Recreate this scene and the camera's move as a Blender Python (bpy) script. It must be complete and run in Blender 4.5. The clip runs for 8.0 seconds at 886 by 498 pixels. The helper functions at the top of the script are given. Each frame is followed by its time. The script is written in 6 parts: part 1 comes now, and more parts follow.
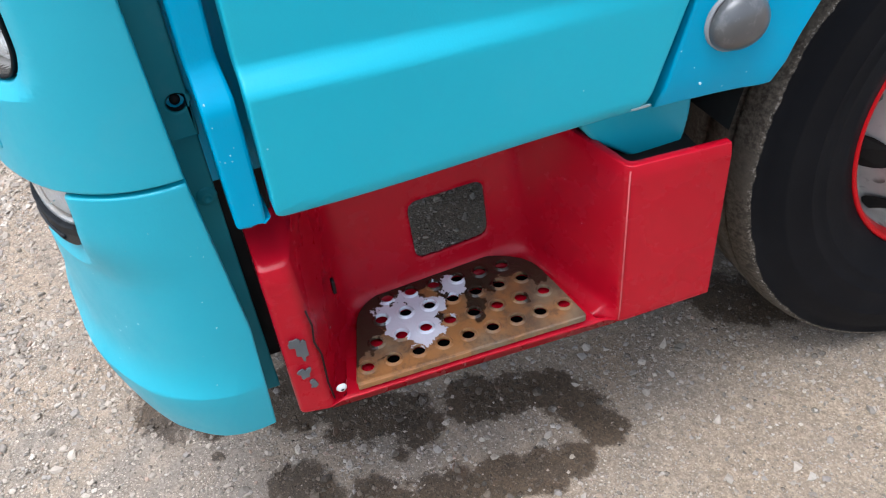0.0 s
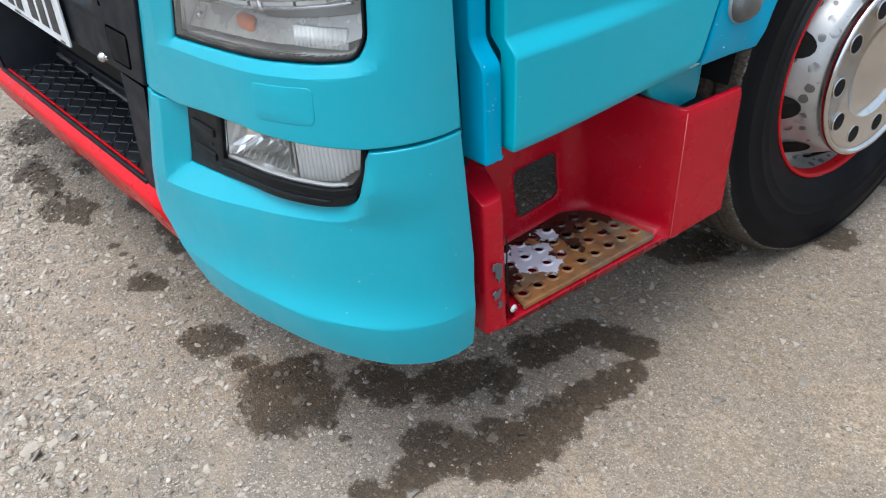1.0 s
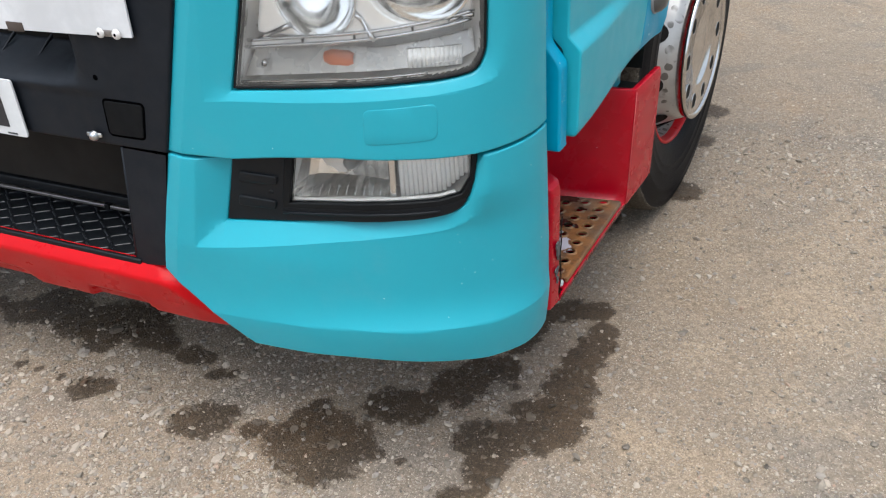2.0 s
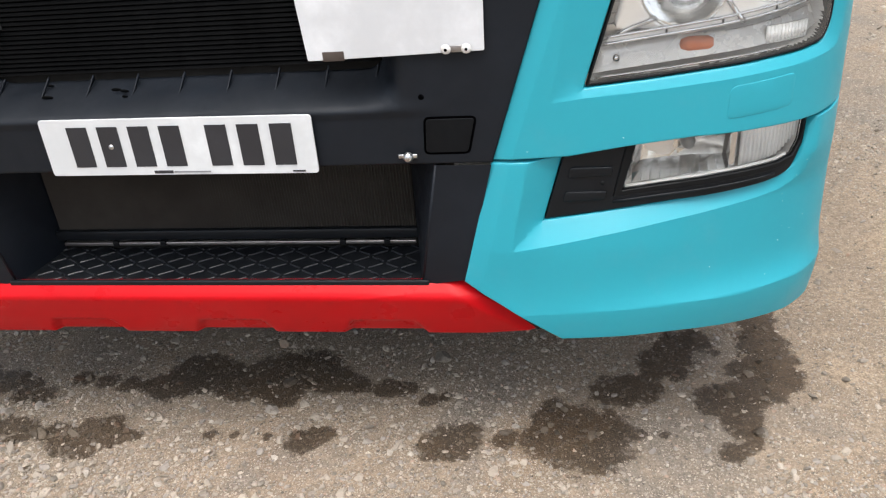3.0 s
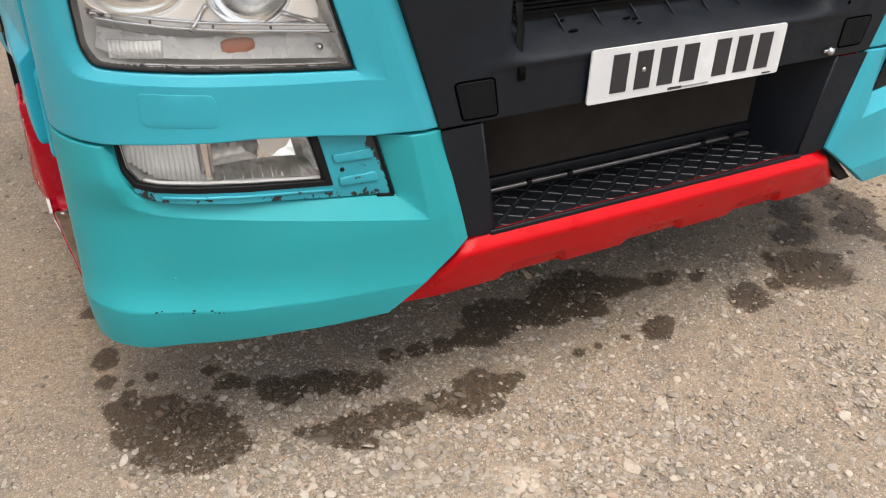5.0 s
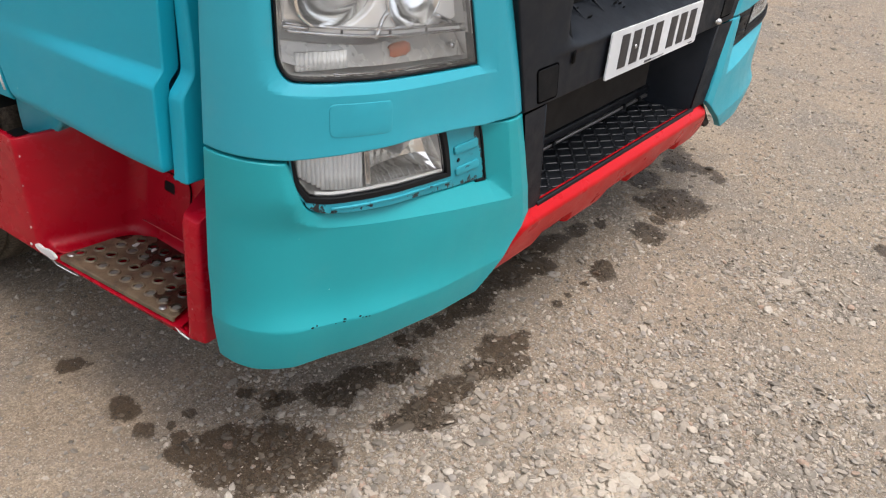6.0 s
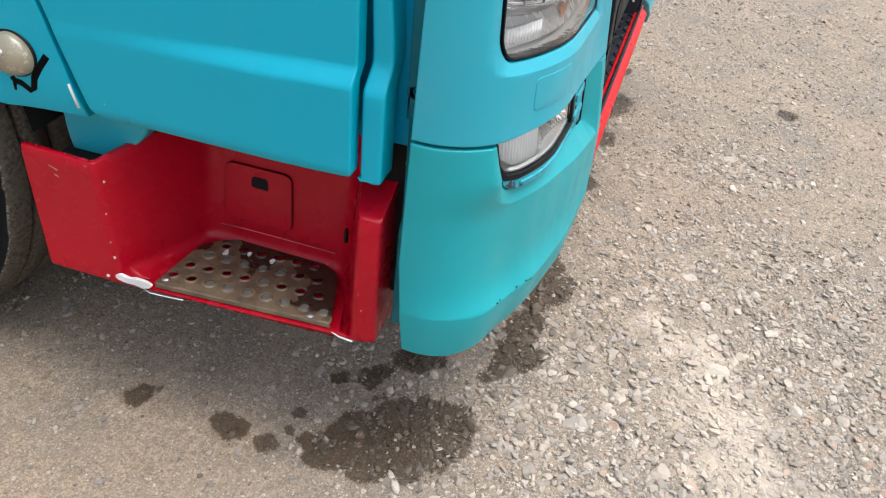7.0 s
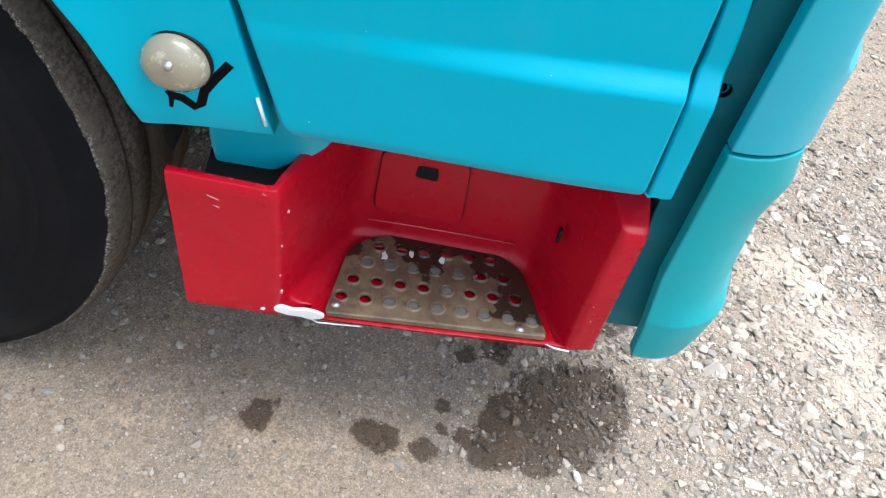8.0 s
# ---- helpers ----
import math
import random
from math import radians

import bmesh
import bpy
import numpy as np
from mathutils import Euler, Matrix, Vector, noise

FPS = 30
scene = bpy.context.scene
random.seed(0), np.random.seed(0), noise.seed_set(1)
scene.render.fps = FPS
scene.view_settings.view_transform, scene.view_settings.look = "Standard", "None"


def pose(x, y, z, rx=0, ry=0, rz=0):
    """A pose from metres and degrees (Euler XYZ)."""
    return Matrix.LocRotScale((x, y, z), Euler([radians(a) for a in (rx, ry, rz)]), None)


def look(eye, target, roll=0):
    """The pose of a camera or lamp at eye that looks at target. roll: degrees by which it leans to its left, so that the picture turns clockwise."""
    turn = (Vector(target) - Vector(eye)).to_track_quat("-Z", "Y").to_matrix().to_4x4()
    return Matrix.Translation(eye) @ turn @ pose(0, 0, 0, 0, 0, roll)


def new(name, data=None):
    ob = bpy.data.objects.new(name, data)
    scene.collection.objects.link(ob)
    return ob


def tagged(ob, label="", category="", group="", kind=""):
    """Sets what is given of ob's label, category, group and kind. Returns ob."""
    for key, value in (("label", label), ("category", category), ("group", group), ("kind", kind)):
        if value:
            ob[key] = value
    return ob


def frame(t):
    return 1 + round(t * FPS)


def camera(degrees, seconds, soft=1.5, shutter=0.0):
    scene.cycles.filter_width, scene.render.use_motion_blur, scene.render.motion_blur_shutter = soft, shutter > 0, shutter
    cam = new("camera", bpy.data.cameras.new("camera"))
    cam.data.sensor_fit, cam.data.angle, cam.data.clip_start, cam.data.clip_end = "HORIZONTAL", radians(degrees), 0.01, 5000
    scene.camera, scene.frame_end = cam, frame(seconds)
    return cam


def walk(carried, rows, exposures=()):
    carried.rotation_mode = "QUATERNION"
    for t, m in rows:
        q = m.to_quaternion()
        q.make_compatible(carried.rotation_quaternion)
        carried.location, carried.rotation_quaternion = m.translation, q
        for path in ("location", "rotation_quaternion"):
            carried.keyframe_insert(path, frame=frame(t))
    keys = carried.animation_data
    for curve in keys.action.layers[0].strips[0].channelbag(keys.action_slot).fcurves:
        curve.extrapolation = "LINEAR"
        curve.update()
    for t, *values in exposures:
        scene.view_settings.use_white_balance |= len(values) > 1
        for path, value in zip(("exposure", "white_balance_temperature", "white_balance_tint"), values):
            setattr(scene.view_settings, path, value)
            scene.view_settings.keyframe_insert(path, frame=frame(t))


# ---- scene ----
cam = camera(54.7, 8.0, soft=1.2)
PATH = [
    (0, (1.967, 0.012, 1.246), (0.522, 0.496, -0.049), -6.0),
    (0.5, (2.09, -0.377, 1.277), (0.686, 0.389, 0.075), -4.2),
    (1, (2.014, -0.716, 1.29), (0.737, 0.338, 0.168), -3.3),
    (1.2, (1.979, -0.846, 1.283), (0.806, 0.346, 0.187), -3.3),
    (2.3, (1.362, -1.332, 1.308), (0.75, 0.271, 0.28), -4.2),
    (2.5, (1.192, -1.424, 1.304), (0.667, 0.221, 0.295), -4.5),
    (3, (0.74, -1.573, 1.316), (0.422, 0.141, 0.336), -5.6),
    (3.5, (0.225, -1.634, 1.324), (0.112, 0.098, 0.331), -4.1),
    (4, (-0.279, -1.682, 1.335), (-0.094, 0.042, 0.339), -2.7),
    (4.5, (-0.793, -1.587, 1.317), (-0.306, 0.061, 0.294), -0.7),
    (4.7, (-0.986, -1.554, 1.323), (-0.37, 0.048, 0.297), 0.2),
    (5.8, (-1.848, -1.117, 1.32), (-0.516, -0.027, 0.301), 5.2),
    (6, (-1.98, -1.006, 1.323), (-0.555, -0.031, 0.314), 5.8),
    (6.5, (-2.192, -0.706, 1.326), (-0.643, 0.018, 0.289), 5.4),
    (7, (-2.243, -0.331, 1.353), (-0.665, 0.073, 0.192), 5.9),
    (7.5, (-2.195, 0.046, 1.371), (-0.638, 0.094, 0.117), 9.0),
    (8, (-2.03, 0.381, 1.346), (-0.616, 0.266, -0.064), 12.9),
]
EXPOSURES = [(0.0, 1.40, 5700, 8), (0.5, 1.24, 5600, 8), (1.0, 1.04, 5650, 4), (1.2, 1.02, 5750, 5), (2.3, 0.92, 6150, 7), (2.5, 0.92, 6200, 8), (3.0, 1.07, 6350, 8), (3.5, 1.33, 6700, 9), (4.0, 1.38, 6750, 9), (4.5, 1.18, 6750, 9), (5.8, 0.86, 6450, 10), (6.5, 1.00, 6250, 9), (7.0, 1.18, 6100, 8), (7.5, 1.38, 5750, 7), (8.0, 1.58, 5700, 5)]
walk(cam, [(t, look(eye, target, roll)) for t, eye, target, roll in PATH], EXPOSURES)

# ---------------------------------------------------------------- light
world = bpy.data.worlds.new("overcast_sky")
scene.world = world
world.use_nodes = True
wn = world.node_tree.nodes
sky = wn.new("ShaderNodeTexSky")
sky.sky_type = "NISHITA"
sky.sun_disc = False
sky.sun_elevation = radians(72)
sky.sun_rotation = radians(177)
sky.air_density, sky.dust_density, sky.ozone_density = 1.0, 4.0, 1.0
wn["Background"].inputs["Strength"].default_value = 0.15
haze = wn.new("ShaderNodeHueSaturation")
haze.inputs["Saturation"].default_value = 0.45
world.node_tree.links.new(sky.outputs[0], haze.inputs["Color"])
world.node_tree.links.new(haze.outputs[0], wn["Background"].inputs["Color"])

sun_data = bpy.data.lights.new("sun", "SUN")
sun_data.energy, sun_data.angle, sun_data.color = 1.18, radians(50), (1.0, 0.95, 0.89)
sun = new("sun", sun_data)
sun.matrix_world = look((0.3, -2.4, 9.0), (0, 0, 0))

# ---------------------------------------------------------------- materials


class Nodes:
    """Short hand for building one node material."""

    def __init__(self, name):
        self.mat = bpy.data.materials.new(name)
        self.mat.use_nodes = True
        self.tree = self.mat.node_tree
        self.bsdf = self.tree.nodes["Principled BSDF"]
        self.out = self.tree.nodes["Material Output"]
        self.coord = self.tree.nodes.new("ShaderNodeTexCoord").outputs["Object"]

    def node(self, kind, **inputs):
        n = self.tree.nodes.new(kind)
        for key, value in inputs.items():
            self.put(n.inputs[key.replace("_", " ")], value)
        return n

    def put(self, socket, value):
        if isinstance(value, bpy.types.NodeSocket):
            self.tree.links.new(value, socket)
        elif isinstance(value, (tuple, list)) and len(value) == 3 and socket.type == "RGBA":
            socket.default_value = (*value, 1)
        else:
            socket.default_value = value

    def noise(self, scale, detail=4.0, rough=0.55, vector=None, distort=0.0):
        n = self.node("ShaderNodeTexNoise", Scale=scale, Detail=detail, Roughness=rough, Distortion=distort)
        self.put(n.inputs["Vector"], vector or self.coord)
        return n.outputs["Fac"]

    def voronoi(self, scale, out="Distance", vector=None, feature="F1"):
        n = self.tree.nodes.new("ShaderNodeTexVoronoi")
        n.feature = feature
        self.put(n.inputs["Vector"], vector or self.coord)
        n.inputs["Scale"].default_value = scale
        return n.outputs[out]

    def ramp(self, value, low, high, a=0.0, b=1.0):
        n = self.node("ShaderNodeMapRange")
        n.interpolation_type = "SMOOTHSTEP"
        for key, v in (("Value", value), ("From Min", low), ("From Max", high), ("To Min", a), ("To Max", b)):
            self.put(n.inputs[key], v)
        return n.outputs["Result"]

    def math(self, op, a, b=0.0):
        n = self.tree.nodes.new("ShaderNodeMath")
        n.operation = op
        self.put(n.inputs[0], a)
        self.put(n.inputs[1], b)
        return n.outputs[0]

    def mix(self, fac, a, b):
        n = self.tree.nodes.new("ShaderNodeMix")
        n.data_type = "RGBA"
        self.put(n.inputs["Factor"], fac)
        self.put(n.inputs[6], a)
        self.put(n.inputs[7], b)
        return n.outputs[2]

    def times(self, colour, value):
        n = self.tree.nodes.new("ShaderNodeVectorMath")
        n.operation = "SCALE"
        self.put(n.inputs[0], colour)
        self.put(n.inputs["Scale"], value)
        return n.outputs[0]

    def bump(self, height, distance, strength=1.0, under=None):
        n = self.node("ShaderNodeBump", Height=height, Distance=distance, Strength=strength)
        if under is not None:
            self.put(n.inputs["Normal"], under)
        return n.outputs[0]

    def finish(self, **inputs):
        for key, value in inputs.items():
            self.put(self.bsdf.inputs[key.replace("_", " ")], value)
        return self.mat

    def split(self):
        n = self.tree.nodes.new("ShaderNodeSeparateXYZ")
        self.put(n.inputs[0], self.coord)
        return n.outputs


def paint(name, colour, deep, rough, chips=0.5, film=0.10, shine=0.38, coat=0.15):
    """Sprayed vehicle paint: orange peel, a film of dust, a few stone chips."""
    m = Nodes(name)
    tone = m.mix(m.ramp(m.noise(3.0, 5), 0.35, 0.7), colour, deep)
    dust = m.ramp(m.noise(9.0, 8, 0.65), 0.52, 0.85, 0.0, film)
    tone = m.mix(dust, tone, (0.42, 0.40, 0.36))
    cell = m.voronoi(38.0)
    gate = m.ramp(m.noise(4.5, 2), 0.53, 0.60)
    pick = m.math("GREATER_THAN", m.node("ShaderNodeSeparateColor", Color=m.voronoi(38.0, "Color")).outputs[0], 1.0 - chips * 0.55)
    fleck = m.math("MULTIPLY", m.math("MULTIPLY", m.math("LESS_THAN", cell, m.math("MULTIPLY", m.noise(24.0, 2), 0.075)), pick), gate)
    tone = m.mix(fleck, tone, (0.62, 0.70, 0.70))
    r = m.ramp(m.noise(14.0, 6, 0.6), 0.3, 0.8, rough, rough + 0.14)
    peel = m.bump(m.noise(420.0, 2), 0.0006, 0.25)
    wave = m.bump(m.noise(11.0, 2), 0.004, 0.12, peel)
    return m.finish(Base_Color=tone, Roughness=r, Normal=wave, Coat_Weight=coat, Coat_Roughness=0.22, Specular_IOR_Level=shine)


TURQUOISE = (0.025, 0.318, 0.398)
turquoise = paint("turquoise_paint", TURQUOISE, (0.023, 0.302, 0.380), 0.36, 0.8, 0.06)
teal = paint("teal_bumper_paint", (0.015, 0.285, 0.312), (0.014, 0.268, 0.292), 0.40, 0.4, 0.05, 0.30, 0.08)
door_blue = paint("offside_door_paint", (0.009, 0.328, 0.435), (0.008, 0.312, 0.415), 0.36, 0.6, 0.03, 0.26, 0.10)
door_turquoise = paint("nearside_door_paint", (0.022, 0.350, 0.438), (0.020, 0.335, 0.420), 0.36, 0.6, 0.03, 0.30, 0.12)
deep_blue = paint("repainted_blue", (0.005, 0.275, 0.440), (0.004, 0.260, 0.420), 0.34, 0.8, 0.02, 0.26, 0.10)
# filler paint darkened: the shade of its recess is put into the colour
shaded_teal = paint("shaded_teal_paint", (0.016, 0.165, 0.195), (0.014, 0.145, 0.170), 0.55, 0.3, 0.10, 0.20, 0.0)
red_paint = paint("red_paint", (0.40, 0.0025, 0.0140), (0.34, 0.002, 0.011), 0.22, 0.3, 0.004, 0.20, 0.06)
bright_red = paint("bright_red_paint", (0.47, 0.003, 0.007), (0.42, 0.0025, 0.006), 0.26, 0.15, 0.005, 0.14, 0.0)


def chipped():
    """Turquoise brushed over black plastic, worn off along the outer edges and the ends of the ribs."""
    m = Nodes("chipped_turquoise_over_black")
    x, y, z = m.split()
    across = m.math("SUBTRACT", m.math("MULTIPLY", m.math("ADD", x, 0.638), -0.93), m.math("MULTIPLY", m.math("SUBTRACT", z, 0.575), 0.35))
    low = m.math("SUBTRACT", m.math("SUBTRACT", z, 0.583), m.math("MULTIPLY", m.math("SUBTRACT", -0.65, x), 0.16))
    edge = m.math("MAXIMUM", m.ramp(across, 0.004, 0.022, 1.0, 0.0), m.ramp(low, 0.002, 0.020, 0.55, 0.0))
    grain = m.math("ADD", m.noise(70.0, 7, 0.65), m.math("MULTIPLY", m.noise(12.0, 3), 0.5))
    worn = m.ramp(m.math("ADD", grain, m.math("MULTIPLY", edge, 0.30)), 0.945, 0.965)
    tone = m.mix(worn, m.mix(m.ramp(m.noise(7.0, 4), 0.35, 0.7), TURQUOISE, (0.013, 0.225, 0.275)), (0.012, 0.014, 0.015))
    return m.finish(Base_Color=tone, Roughness=0.42, Normal=m.bump(worn, 0.0012, -0.6))


def plastic(name, colour, rough, grain=0.3, streak=0.0, shine=0.5):
    m = Nodes(name)
    haze = m.ramp(m.noise(6.0, 7, 0.6), 0.4, 0.85)
    pale = tuple(c * 1.5 + 0.0015 for c in colour)
    tone = m.mix(haze, colour, pale)
    dirt = m.ramp(m.noise(17.0, 8, 0.7), 0.60, 0.8, 0.0, 0.25 + streak)
    tone = m.mix(dirt, tone, tuple(c * 1.2 + 0.014 for c in colour))
    r = m.ramp(m.noise(20.0, 6), 0.3, 0.75, rough, rough + 0.2)
    return m.finish(Base_Color=tone, Roughness=r, Normal=m.bump(m.noise(700.0, 3), 0.0006, grain), Specular_IOR_Level=shine)


groove_black = plastic("deep_black_gap", (0.0010, 0.0010, 0.0012), 0.9, shine=0.0)
cover_black = plastic("cover_black_plastic", (0.0022, 0.0026, 0.0034), 0.55, shine=0.16)
black_plastic = plastic("black_plastic", (0.0032, 0.0042, 0.0060), 0.42, shine=0.28)
grey_plastic = plastic("worn_charcoal_plastic", (0.0038, 0.0057, 0.0093), 0.48, shine=0.27)
rubber_black = plastic("black_rubber", (0.0030, 0.0033, 0.0040), 0.5, shine=0.22)
cavity = plastic("dirty_underbody", (0.010, 0.009, 0.008), 0.8, shine=0.15)
core_brown = plastic("radiator_core", (0.046, 0.040, 0.035), 0.7, 0.2, 0.3, 0.2)
white_panel_mat = plastic("white_panel", (0.55, 0.55, 0.56), 0.35)
plate_white = plastic("plate_white", (0.58, 0.585, 0.59), 0.28)
plate_dark = plastic("plate_dark", (0.02, 0.02, 0.024), 0.35)
bare_white = plastic("bare_filler", (0.60, 0.575, 0.55), 0.6)
bare_grey = plastic("bare_grey_primer", (0.075, 0.080, 0.082), 0.6)
oil_black = plastic("oily_stain", (0.0016, 0.0017, 0.002), 0.6, shine=0.08)
tape_grey = plastic("grey_print", (0.22, 0.22, 0.23), 0.4)


def metal(name, colour, rough, stain=0.0):
    m = Nodes(name)
    blot = m.ramp(m.noise(30.0, 5, 0.6), 0.56, 0.66, 0.0, stain)
    tone = m.mix(blot, colour, tuple(c * 0.25 for c in colour))
    r = m.ramp(m.noise(40.0, 6), 0.3, 0.75, rough, rough + 0.12)
    return m.finish(Base_Color=tone, Roughness=r, Metallic=1.0, Normal=m.bump(m.noise(300.0, 3), 0.0005, 0.15))


chrome = metal("chrome", (0.72, 0.72, 0.73), 0.07)
cover_steel = metal("polished_wheel_cover", (0.62, 0.60, 0.58), 0.12, 0.15)
zinc = metal("zinc_bolt", (0.55, 0.55, 0.55), 0.3)
reflector_mat = metal("lamp_reflector", (0.92, 0.92, 0.91), 0.09)
fog_reflector = metal("fog_lamp_reflector", (0.90, 0.89, 0.87), 0.10)
dull_steel = metal("dull_steel", (0.34, 0.32, 0.31), 0.42, 0.4)
rust_bracket = plastic("rusty_bracket", (0.055, 0.040, 0.032), 0.8)


def silvered(name, colour, rough, metallic=0.2):
    """Vacuum-silvered lamp plastic, a little hazy."""
    m = Nodes(name)
    tone = m.mix(m.ramp(m.noise(12.0, 4), 0.3, 0.7), colour, tuple(c * 0.86 for c in colour))
    return m.finish(Base_Color=tone, Roughness=m.ramp(m.noise(25.0, 4), 0.3, 0.7, rough, rough + 0.1), Metallic=metallic)


lamp_white = silvered("bright_lamp_flutes", (0.97, 0.97, 0.96), 0.10, 0.25)
lamp_silver = silvered("lamp_silver", (0.93, 0.92, 0.90), 0.14, 0.50)
lamp_smoke = silvered("smoky_lamp_shelf", (0.60, 0.585, 0.56), 0.22, 0.35)
bezel_grey = plastic("lamp_housing", (0.20, 0.20, 0.20), 0.3)
amber = plastic("amber_bulb", (0.36, 0.085, 0.022), 0.30)


def rim_steel():
    """White-sprayed wheel disc, stained with brake dust and water marks."""
    m = Nodes("stained_wheel_disc")
    which = m.node("ShaderNodeSeparateColor", Color=m.voronoi(34.0, "Color")).outputs
    reach = m.math("ADD", m.math("MULTIPLY", which[1], 0.34), m.math("MULTIPLY", m.noise(60.0, 3), 0.26))
    spots = m.math("MULTIPLY", m.math("LESS_THAN", m.voronoi(34.0), reach), m.math("MULTIPLY", m.math("MULTIPLY", m.math("GREATER_THAN", which[0], 0.36), m.ramp(m.noise(11.0, 3), 0.40, 0.50)), 0.9))
    tone = m.mix(m.ramp(m.noise(5.0, 6), 0.3, 0.75), (0.50, 0.49, 0.47), (0.30, 0.29, 0.275))
    tone = m.mix(m.ramp(m.noise(26.0, 6, 0.7), 0.55, 0.70, 0.0, 0.5), tone, (0.20, 0.19, 0.175))
    tone = m.mix(spots, tone, (0.10, 0.092, 0.082))
    return m.finish(Base_Color=tone, Roughness=0.32, Metallic=0.45)


rim_mat = rim_steel()


def clear(name, tint, rough, least, most):
    """A clear cover: sees through, with a glossy skin."""
    m = Nodes(name)
    see = m.node("ShaderNodeBsdfTransparent", Color=tint).outputs[0]
    gloss = m.node("ShaderNodeBsdfAnisotropic", Color=(1.0, 1.0, 1.0), Roughness=rough).outputs[0]
    fres = m.node("ShaderNodeFresnel", IOR=1.5).outputs[0]
    haze = m.node("ShaderNodeBsdfDiffuse", Color=(0.8, 0.8, 0.78)).outputs[0]
    clouded = m.node("ShaderNodeMixShader")
    m.put(clouded.inputs[0], m.ramp(m.noise(9.0, 6), 0.3, 0.8, least, most))
    m.put(clouded.inputs[1], see)
    m.put(clouded.inputs[2], haze)
    see = clouded.outputs[0]
    mixed = m.node("ShaderNodeMixShader")
    m.put(mixed.inputs[0], fres)
    m.put(mixed.inputs[1], see)
    m.put(mixed.inputs[2], gloss)
    m.put(m.out.inputs["Surface"], mixed.outputs[0])
    return m.mat


lens_clear = clear("lamp_cover", (0.98, 0.98, 0.975), 0.03, 0.04, 0.12)
fog_clear = clear("fog_lamp_cover", (0.99, 0.99, 0.985), 0.03, 0.01, 0.05)


def marker_lens(name, colour, rough=0.14):
    """Clouded, scuffed plastic lens."""
    m = Nodes(name)
    scuff = m.ramp(m.noise(55.0, 7, 0.7), 0.52, 0.66)
    return m.finish(Base_Color=m.mix(scuff, m.mix(m.noise(30.0, 5), colour, tuple(c * 0.6 for c in colour)), tuple(c * 1.3 for c in colour)), Roughness=m.ramp(scuff, 0.0, 1.0, rough, 0.55), Coat_Weight=0.3)


marker_grey = marker_lens("weathered_marker_lens", (0.085, 0.082, 0.08), 0.3)
marker_cream = marker_lens("yellowed_marker_lens", (0.33, 0.285, 0.195))


def rusted(name, bare, centre=(0, 0, 0)):
    """Rusty tread plate, wet and dark towards the back; one has a patch of pale paint left on it."""
    m = Nodes(name)
    x, y, z = m.split()
    tone = m.mix(m.ramp(m.noise(14.0, 6), 0.35, 0.65), (0.090, 0.060, 0.036), (0.185, 0.132, 0.078))
    if bare:
        orange = m.ramp(m.noise(9.0, 4), 0.40, 0.62)
        tone = m.mix(orange, tone, (0.26, 0.115, 0.035))
    grime = m.ramp(m.noise(38.0, 7, 0.75), 0.46, 0.66, 0.0, 0.65)
    tone = m.mix(grime, tone, (0.05, 0.035, 0.025))
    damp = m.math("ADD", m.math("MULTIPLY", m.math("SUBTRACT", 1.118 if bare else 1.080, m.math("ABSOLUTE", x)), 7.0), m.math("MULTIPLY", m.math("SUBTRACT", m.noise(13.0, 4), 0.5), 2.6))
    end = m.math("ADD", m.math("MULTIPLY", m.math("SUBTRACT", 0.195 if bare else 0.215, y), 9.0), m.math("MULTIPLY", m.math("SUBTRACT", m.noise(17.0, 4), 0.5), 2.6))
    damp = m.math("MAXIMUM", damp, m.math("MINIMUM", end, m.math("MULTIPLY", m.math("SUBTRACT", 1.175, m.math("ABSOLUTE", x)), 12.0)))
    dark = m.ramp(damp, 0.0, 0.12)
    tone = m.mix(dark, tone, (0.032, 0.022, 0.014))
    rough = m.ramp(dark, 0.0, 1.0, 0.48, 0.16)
    if bare:
        far = m.node("ShaderNodeVectorMath")
        far.operation = "DISTANCE"
        m.put(far.inputs[0], m.coord)
        far.inputs[1].default_value = centre
        spot = m.math("ADD", far.outputs["Value"], m.math("MULTIPLY", m.math("SUBTRACT", m.noise(30.0, 6, 0.65), 0.5), 0.15))
        second = m.node("ShaderNodeVectorMath")
        second.operation = "DISTANCE"
        m.put(second.inputs[0], m.coord)
        second.inputs[1].default_value = (1.076, 0.318, centre[2])
        spot = m.math("MINIMUM", spot, m.math("ADD", m.math("ADD", second.outputs["Value"], 0.030), m.math("MULTIPLY", m.math("SUBTRACT", m.noise(45.0, 5, 0.6), 0.5), 0.10)))
        left = m.ramp(spot, 0.047, 0.050, 1.0, 0.0)
        tone = m.mix(left, tone, (0.58, 0.58, 0.63))
        rough = m.ramp(left, 0.0, 1.0, rough, 0.3)
    return m.finish(Base_Color=tone, Roughness=rough, Metallic=0.1, Normal=m.bump(m.noise(180.0, 5), 0.0015, 0.5))


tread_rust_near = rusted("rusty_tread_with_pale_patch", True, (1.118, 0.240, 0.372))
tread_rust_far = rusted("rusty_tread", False)


